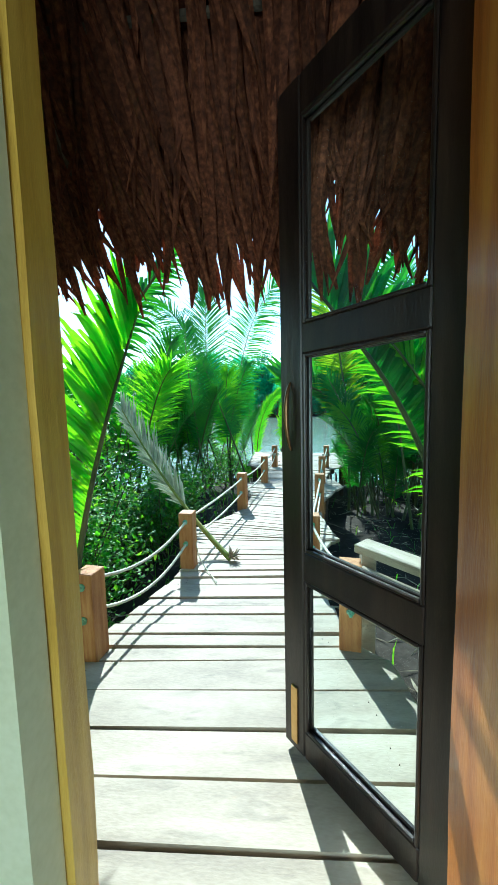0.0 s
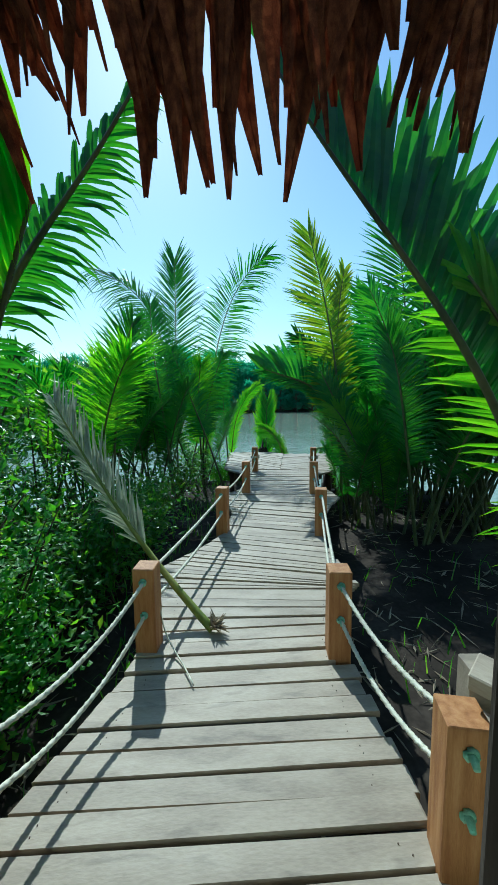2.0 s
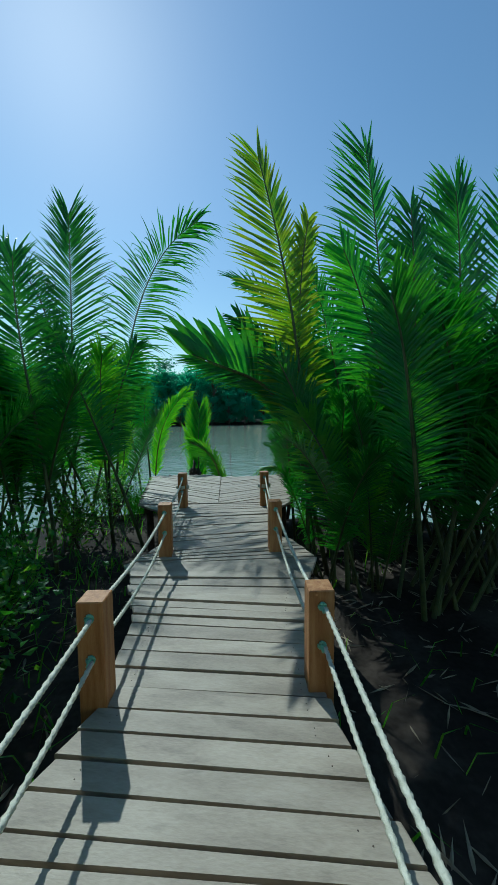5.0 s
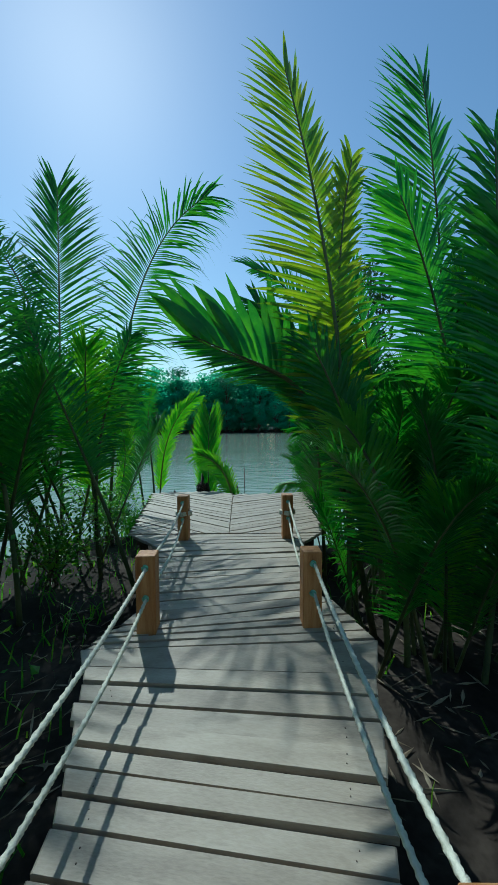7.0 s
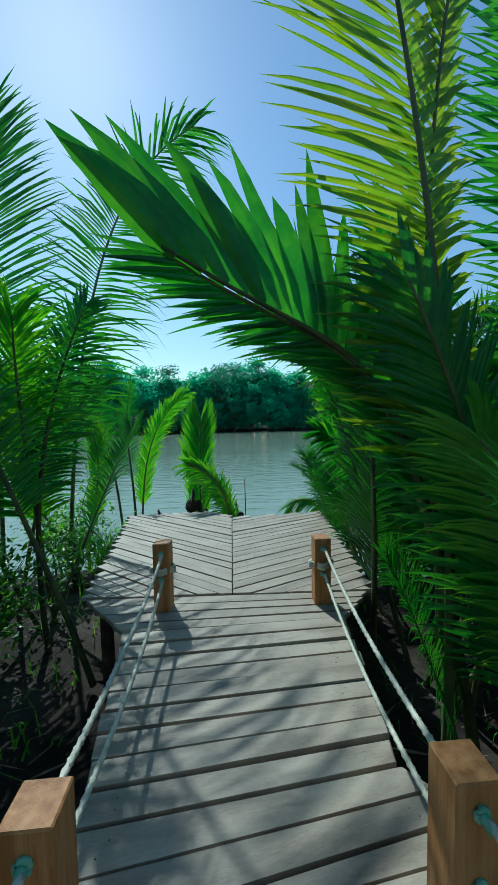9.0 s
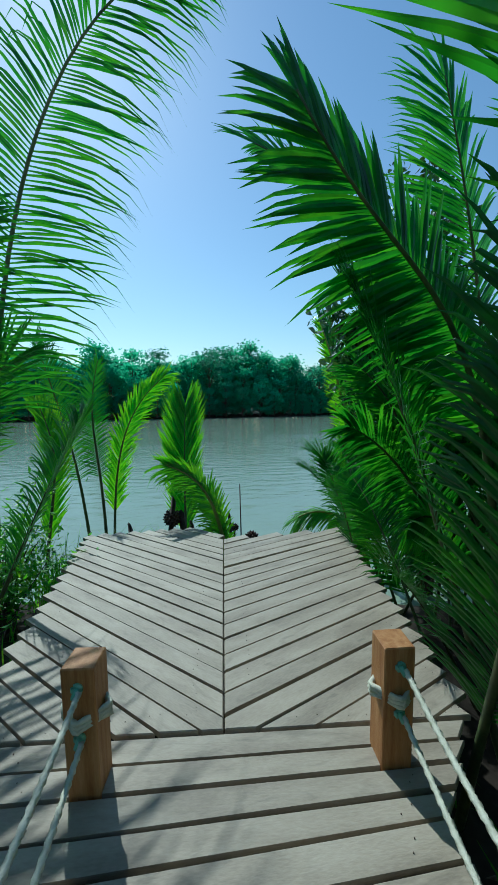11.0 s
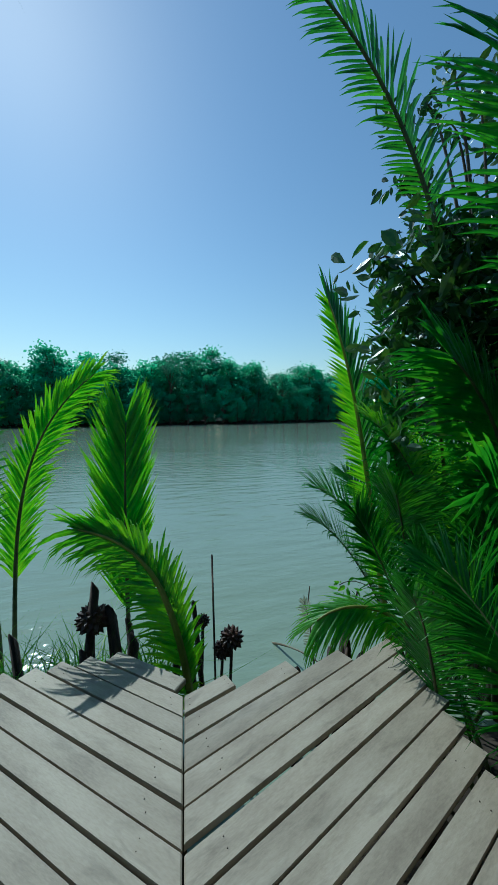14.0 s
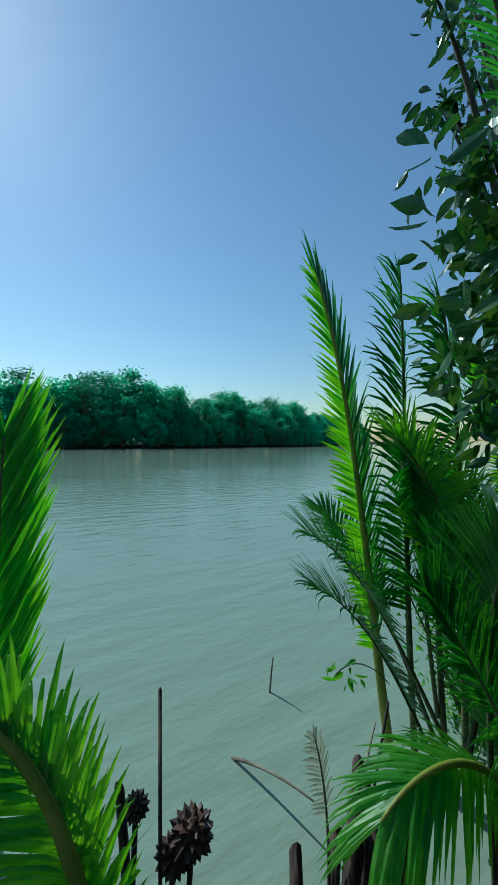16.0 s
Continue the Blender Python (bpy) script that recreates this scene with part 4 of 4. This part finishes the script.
key_palm("upright palm frond with a yellow-green stalk at the water", [
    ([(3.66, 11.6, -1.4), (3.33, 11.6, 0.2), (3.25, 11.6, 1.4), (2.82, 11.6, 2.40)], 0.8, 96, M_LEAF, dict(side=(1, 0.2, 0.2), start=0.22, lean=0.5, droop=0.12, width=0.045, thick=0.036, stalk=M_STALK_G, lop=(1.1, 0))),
    # left row of the same frond; its lit side is put in as lighter green
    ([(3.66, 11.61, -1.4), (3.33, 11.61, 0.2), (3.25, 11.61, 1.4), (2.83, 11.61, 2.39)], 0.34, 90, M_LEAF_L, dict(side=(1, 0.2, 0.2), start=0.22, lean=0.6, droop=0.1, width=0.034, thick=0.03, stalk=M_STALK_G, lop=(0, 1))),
    ([(3.7, 11.4, -1.4), (3.5, 11.4, 0.3), (3.4, 11.3, 1.4), (3.3, 11.3, 2.4)], 0.6, 60, M_LEAF, dict(side=(1, 0.2, 0.2), start=0.3, lean=0.7, droop=0.3, width=0.036)),
    (arc((3.2, 10.45, -1.1), (2.9, 10.4, -0.25), (2.48, 10.4, 0.10), (2.11, 10.4, 0.08)), 0.36, 60, M_LEAF_L, dict(side=(0.3, 1, 0.4), start=0.3, lean=0.7, droop=0.35, width=0.022, stalk=M_STALK_G)),
    ([(3.9, 11.3, -1.2), (3.7, 11.3, 0.3), (3.65, 11.2, 0.9), (3.2, 11.1, 1.1)], 0.5, 60, M_LEAF, dict(side=(0.5, 0.3, 0.8), start=0.3, lean=0.6, droop=0.4, width=0.03)),
    ([(4.0, 11.2, -1.2), (3.9, 11.2, 0.6), (3.7, 11.1, 1.5), (3.3, 11.0, 2.1)], 0.6, 60, M_LEAF, dict(side=(1, 0.2, 0.2), start=0.3, lean=0.6, droop=0.35, width=0.03)),
], 9)

# ---- palm thickets ----
for i, (x, y, n, s) in enumerate(((2.9, 6.5, 12, 1.0), (3.9, 6.6, 13, 1.05), (4.9, 6.2, 12, 1.0), (4.4, 7.9, 13, 1.1), (5.7, 7.2, 12, 1.1), (3.9, 8.6, 12, 1.0), (4.2, 10.2, 12, 1.0), (5.4, 9.2, 12, 1.1), (6.6, 6.2, 12, 1.1), (2.5, 7.9, 9, 0.85), (2.95, 8.5, 9, 0.62), (3.05, 9.7, 9, 0.6), (3.3, 10.5, 8, 0.6), (2.35, 6.9, 8, 0.65), (3.95, 11.0, 10, 0.75), (4.8, 10.7, 12, 0.95))):
    palm((x, y, GZ), n, 0.35, s, 100 + i, (0.05, 0.38), 0.15)
for i, (x, y, n, s) in enumerate(((-1.5, 8.4, 9, 0.85), (-1.9, 7.0, 10, 0.95), (-2.8, 7.6, 11, 1.05), (-3.8, 6.4, 11, 1.05), (-5.0, 5.6, 11, 1.05), (-0.8, 9.3, 9, 0.9), (-2.2, 9.0, 10, 1.0))):
    palm((x, y, GZ), n, 0.3, s, 200 + i, (0.05, 0.4), 0.3)

# ---- shrubs ----
SHRUB = []
for i in range(5):
    st, lv = leafy((1.7, 2.0, 1.5, 2.3, 1.1)[i], 0.75, 11, 1500, 0.075, 40 + i)
    SHRUB.append((mesh("branchwork", *st, M_BARK), mesh("foliage", *lv, M_BUSH)))
r = random.Random(31)
spots = [(-0.95, 3.2, 4), (-1.2, 2.8, 2), (-1.1, 3.6, 0), (-1.6, 3.5, 1), (-0.95, 4.2, 4), (-1.4, 4.4, 0), (-2.0, 4.2, 3), (-0.85, 4.9, 4), (-1.1, 5.2, 2), (-1.7, 5.2, 1), (-2.5, 5.0, 3), (-0.8, 5.6, 4), (-0.9, 6.0, 4),
         (-2.0, 2.9, 1), (-2.6, 3.6, 3), (-3.3, 4.3, 3), (-1.7, 2.2, 0), (-2.5, 2.2, 1), (-3.4, 3.0, 3), (-0.95, 6.6, 4), (-3.0, 5.8, 3), (-4.2, 4.6, 3), (4.3, 4.9, 0), (5.3, 4.4, 1), (4.0, 10.9, 3), (4.5, 11.3, 3), (-0.95, 8.6, 4), (-0.6, 10.1, 4), (-0.9, 10.6, 2)]
for x, y, k in spots:
    ob = thing("mangrove_shrub", "leafy green mangrove shrub with thin brown stems", "shrub", "shrubs beside the boardwalk", at=(x, y, ground_z(x, y) - 0.03))
    ob.rotation_euler[2] = r.uniform(0, 6.28)
    s = r.uniform(0.85, 1.1) * (1.15 if x < -1.3 else 1.0)
    ob.scale = (s, s, s)
    child("branchwork", SHRUB[k][0], ob)
    child("foliage", SHRUB[k][1], ob)
# broad-leaved tree over the water at the platform's end: limbs, twigs and hanging pointed leaves
def hanging_leaves(path, count, leaf, spread, rr, v, f):
    for k in range(count):
        u = 0.25 + 0.75 * rr.random()
        i = min(int(u * (len(path) - 1)), len(path) - 2)
        p = path[i].lerp(path[i + 1], u * (len(path) - 1) - i) + Vector((rr.gauss(0, 1), rr.gauss(0, 1), rr.gauss(-0.3, 0.8))) * spread
        d = Vector((rr.gauss(0, 0.7), rr.gauss(0, 0.7), rr.gauss(-0.55, 0.5))).normalized()
        w = d.cross(Vector((rr.gauss(0, 1), rr.gauss(0, 1), 0.3))).normalized()
        n = d.cross(w)
        l = leaf * rr.uniform(0.55, 1.2)
        b = len(v)
        for q, ww in ((0.22, 0.17), (0.5, 0.22), (0.78, 0.13)):
            c = p + d * l * q - n * l * 0.14 * q * q
            v += [c + w * l * ww + n * l * 0.05, c, c - w * l * ww + n * l * 0.05]
        v += [p, p + d * l - n * l * 0.16]
        f += [(b + 9, b + 1, b), (b + 9, b + 2, b + 1), (b, b + 1, b + 4, b + 3), (b + 1, b + 2, b + 5, b + 4), (b + 3, b + 4, b + 7, b + 6), (b + 4, b + 5, b + 8, b + 7), (b + 6, b + 7, b + 10), (b + 7, b + 8, b + 10)]


def riverside_tree():
    rr = random.Random(77)
    ob = thing("riverside_tree", "broad-leaved dark green tree leaning over the river", "tree")
    base = Vector((3.75, 10.55, -1.0))
    crotch = Vector((3.55, 10.5, 1.1))
    child("trunk", mesh("trunk", *tube(bezier([base, (3.8, 10.5, 0.1), crotch], 10), [0.055 - 0.002 * i for i in range(10)], 8), M_BARK, True), ob)
    tips = [(2.42, 10.3, 2.2), (2.6, 10.25, 2.0), (2.75, 10.2, 2.35), (3.0, 10.3, 2.45), (3.3, 10.3, 2.5), (2.55, 10.35, 1.7), (2.85, 10.3, 1.95), (3.15, 10.3, 1.9), (2.7, 10.3, 1.35), (3.0, 10.3, 1.5),
            (3.5, 10.3, 2.1), (3.3, 10.4, 1.4), (3.7, 10.4, 2.5), (3.9, 10.6, 2.9), (4.1, 10.7, 3.6), (4.0, 11.0, 4.2)]
    thin = [(3.20, 11.0, 3.25), (3.30, 11.0, 3.75), (3.55, 11.0, 3.65), (2.78, 10.75, 3.40), (2.85, 10.75, 2.95), (3.1, 10.8, 2.75), (3.5, 11.0, 4.1), (3.8, 11.0, 3.9)]
    for goal in tips + thin:
        g = Vector(goal)
        sparse = goal in thin
        mid = crotch.lerp(g, 0.55) + Vector((0.15, 0.1, 0.55 if sparse else 0.35))
        path = bezier([crotch, mid, g + Vector((0.12, 0, 0.1)), g], 12)
        limb = child("limb", mesh("limb", *tube(path, [0.018 * (1.05 - i / 12) + 0.002 for i in range(12)], 6), M_BARK, True), ob)
        v, f = [], []
        if sparse:
            hanging_leaves(path[7:], 26, 0.10, 0.05, rr, v, f)
        else:
            hanging_leaves(path[3:], 190, 0.12, 0.12, rr, v, f)
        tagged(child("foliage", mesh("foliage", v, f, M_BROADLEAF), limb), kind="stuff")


riverside_tree()
ob = thing("river_twig", "thin twig with small brown-green leaves over the water", "twig")
path = bezier([(3.5, 11.5, -0.62), (3.25, 11.45, -0.35), (3.0, 11.4, -0.2), (2.86, 11.4, -0.28)], 12)
child("stem", mesh("stem", *tube(path, 0.004, 5), M_BARK, True), ob)
v, f = [], []
hanging_leaves(path[6:], 16, 0.09, 0.05, random.Random(6), v, f)
child("foliage", mesh("foliage", v, f, M_BUSH), ob)

# ---- cut stubs and fruit heads at the river edge ----
r = random.Random(51)


def stub(x, y, z0, z1, rad, label="dark rotting cut palm stalk in the mud"):
    ln = Vector((r.uniform(-0.12, 0.12), r.uniform(-0.08, 0.08), 0)) * (z1 - z0)
    pts = [Vector((x, y, z0)), Vector((x, y, (z0 + z1) / 2)) + ln * 0.4, Vector((x, y, z1)) + ln]
    v, f = tube(pts, [rad * 1.25, rad, rad * 0.8], 8)
    for i in range(16, 24):
        v[i] = v[i] + Vector((0, 0, rad * 1.4 * math.cos(i)))
    return tagged(new("palm_stub", mesh("palm_stub", v, f, M_DARKSTALK, True)), label, "stub", "cut palm stubs at the river edge")


for x, y, z1, rad in ((0.99, 11.0, 0.02, 0.05), (1.12, 11.0, -0.12, 0.035), (1.55, 11.0, -0.02, 0.022), (0.60, 11.0, 0.22, 0.03), (0.86, 10.95, -0.2, 0.04), (0.70, 10.9, -0.2, 0.035), (2.40, 10.95, -0.5, 0.035), (2.50, 10.9, -0.42, 0.03), (2.58, 11.0, -0.40, 0.04), (2.66, 10.95, -0.46, 0.035), (2.28, 11.0, -0.62, 0.04), (2.80, 11.0, -0.45, 0.04), (1.45, 10.85, -0.35, 0.03), (1.18, 10.9, -0.3, 0.03), (0.4, 11.0, -0.1, 0.035), (0.2, 10.95, -0.2, 0.04), (2.12, 10.75, -0.5, 0.02), (2.34, 10.8, -0.38, 0.045), (2.46, 10.75, -0.46, 0.05), (2.62, 10.8, -0.36, 0.04), (2.74, 10.85, -0.5, 0.045), (2.2, 10.85, -0.6, 0.05)):
    stub(x, y, -1.7, z1 - (0.12 if x > 2.1 else 0), rad)
stub(1.60, 11.0, -1.6, 0.36, 0.008, "tall thin dry reed at the river edge")
stub(2.52, 10.95, -1.6, -0.05, 0.008, "tall thin dry reed at the river edge")


def fruit_head(x, y, z, rad, seed):
    rr = random.Random(seed)
    ob = thing("nipa_fruit", "dark brown knobbly palm fruit head on a stalk", "fruit", "palm fruit heads")
    child("stalk", mesh("stalk", *tube([(x, y, -1.6), (x - 0.02, y, -0.8), (x, y, z)], 0.012, 6), M_DARKSTALK, True), ob)
    pieces = []
    for i in range(70):
        u = 1 - 2 * (i + 0.5) / 70
        a = i * 2.39996
        q = math.sqrt(1 - u * u)
        d = Vector((q * math.cos(a), q * math.sin(a), u))
        c = Vector((x, y, z)) + d * rad * 0.75
        s = d.orthogonal().normalized()
        t = d.cross(s)
        k = rad * rr.uniform(0.2, 0.3)
        v = [c + s * k, c + t * k, c - s * k, c - t * k, c + d * k * 1.5]
        pieces.append((v, [(0, 1, 4), (1, 2, 4), (2, 3, 4), (3, 0, 4), (3, 2, 1, 0)]))
    bm = bmesh.new()
    bmesh.ops.create_icosphere(bm, subdivisions=2, radius=rad * 0.85)
    bm.verts.index_update()
    pieces.append(([Vector((x, y, z)) + v.co for v in bm.verts], [tuple(v.index for v in p.verts) for p in bm.faces]))
    bm.free()
    tagged(child("seed_head", mesh("seed_head", *joined(pieces), M_CONE), ob), kind="stuff")


fruit_head(1.72, 11.0, -0.33, 0.085, 1)
fruit_head(0.77, 11.0, -0.02, 0.10, 2)
fruit_head(1.66, 11.05, -0.44, 0.07, 3)
fruit_head(1.52, 11.1, -0.22, 0.05, 4)
# sticks in the water
for a, b in (((2.46, 12.17, -1.27), (2.66, 11.37, -1.0)), ((2.85, 11.2, -1.1), (3.35, 11.5, -0.85)), ((3.1, 12.6, -1.4), (3.15, 12.6, -0.9))):
    mid = (Vector(a) + Vector(b)) / 2 + Vector((0.02, 0.03, 0.06))
    tagged(new("driftwood_stick", mesh("driftwood_stick", *tube(bezier([a, mid, b], 8), [0.014 - i * 0.0012 for i in range(8)], 6), M_LITTER, True)), "bleached bare stick poking out of the water", "stick", "driftwood sticks")
ob = thing("dead_frond", "bleached dry frond tip standing among dark stubs", "palm frond")
frond(ob, [(2.36, 10.9, -1.1), (2.37, 10.9, -0.6), (2.33, 10.9, -0.3), (2.26, 10.9, -0.08)], 0.12, 16, M_LEAF_D, M_LITTER, side=(1, 0.1, 0), start=0.5, lean=0.5, droop=0.2, width=0.02, thick=0.007, rng=random.Random(12))
# grass and litter on the mud
gv, gf = [], []
for i in range(2350):
    x, y = (r.uniform(-0.6, 1.2), r.uniform(10.45, 11.3)) if i < 900 else (r.uniform(-3, 0.0), r.uniform(2, 10)) if i < 2100 else (r.uniform(1.4, 5), r.uniform(3, 9))
    z = ground_z(x, y)
    h = r.uniform(0.10, 0.38) + (0.4 if i < 900 else 0)
    d = Vector((r.gauss(0, 0.3), r.gauss(0, 0.3), 1)) * h
    w = Vector((r.gauss(0, 1), r.gauss(0, 1), 0)).normalized() * 0.007
    p = Vector((x, y, z - 0.02))
    b = len(gv)
    gv += [p - w, p + w, p + d * 0.6 + w * 0.8, p + d * 0.6 - w * 0.8, p + d + Vector((d.x, d.y, -0.3 * h)) * 0.7]
    gf += [(b, b + 1, b + 2, b + 3), (b + 3, b + 2, b + 4)]
tagged(new("grass", mesh("grass", gv, gf, M_BUSH)), "thin green grass blades on the mud bank", "grass", kind="stuff")
lv, lf = [], []
for i in range(1500):
    x, y = (r.uniform(0.9, 5.0), r.uniform(1.5, 8)) if i < 1000 else (r.uniform(-2.5, 0.1), r.uniform(1.5, 8))
    z = ground_z(x, y) + 0.012
    a = r.uniform(0, 6.28)
    l, w = r.uniform(0.03, 0.16), r.uniform(0.004, 0.014)
    d, s = Vector((math.cos(a), math.sin(a), r.uniform(-0.1, 0.25))) * l, Vector((-math.sin(a), math.cos(a), r.uniform(-0.3, 0.3))) * w
    p = Vector((x, y, z))
    b = len(lv)
    lv += [p - d, p + s, p + d, p - s, p + Vector((0, 0, 0.006))]
    lf += [(b, b + 4, b + 1), (b + 1, b + 4, b + 2), (b + 2, b + 4, b + 3), (b + 3, b + 4, b)]
tagged(new("leaf_litter", mesh("leaf_litter", lv, lf, M_LITTER)), "dry leaf and stalk litter scattered on mud", "litter", kind="stuff")
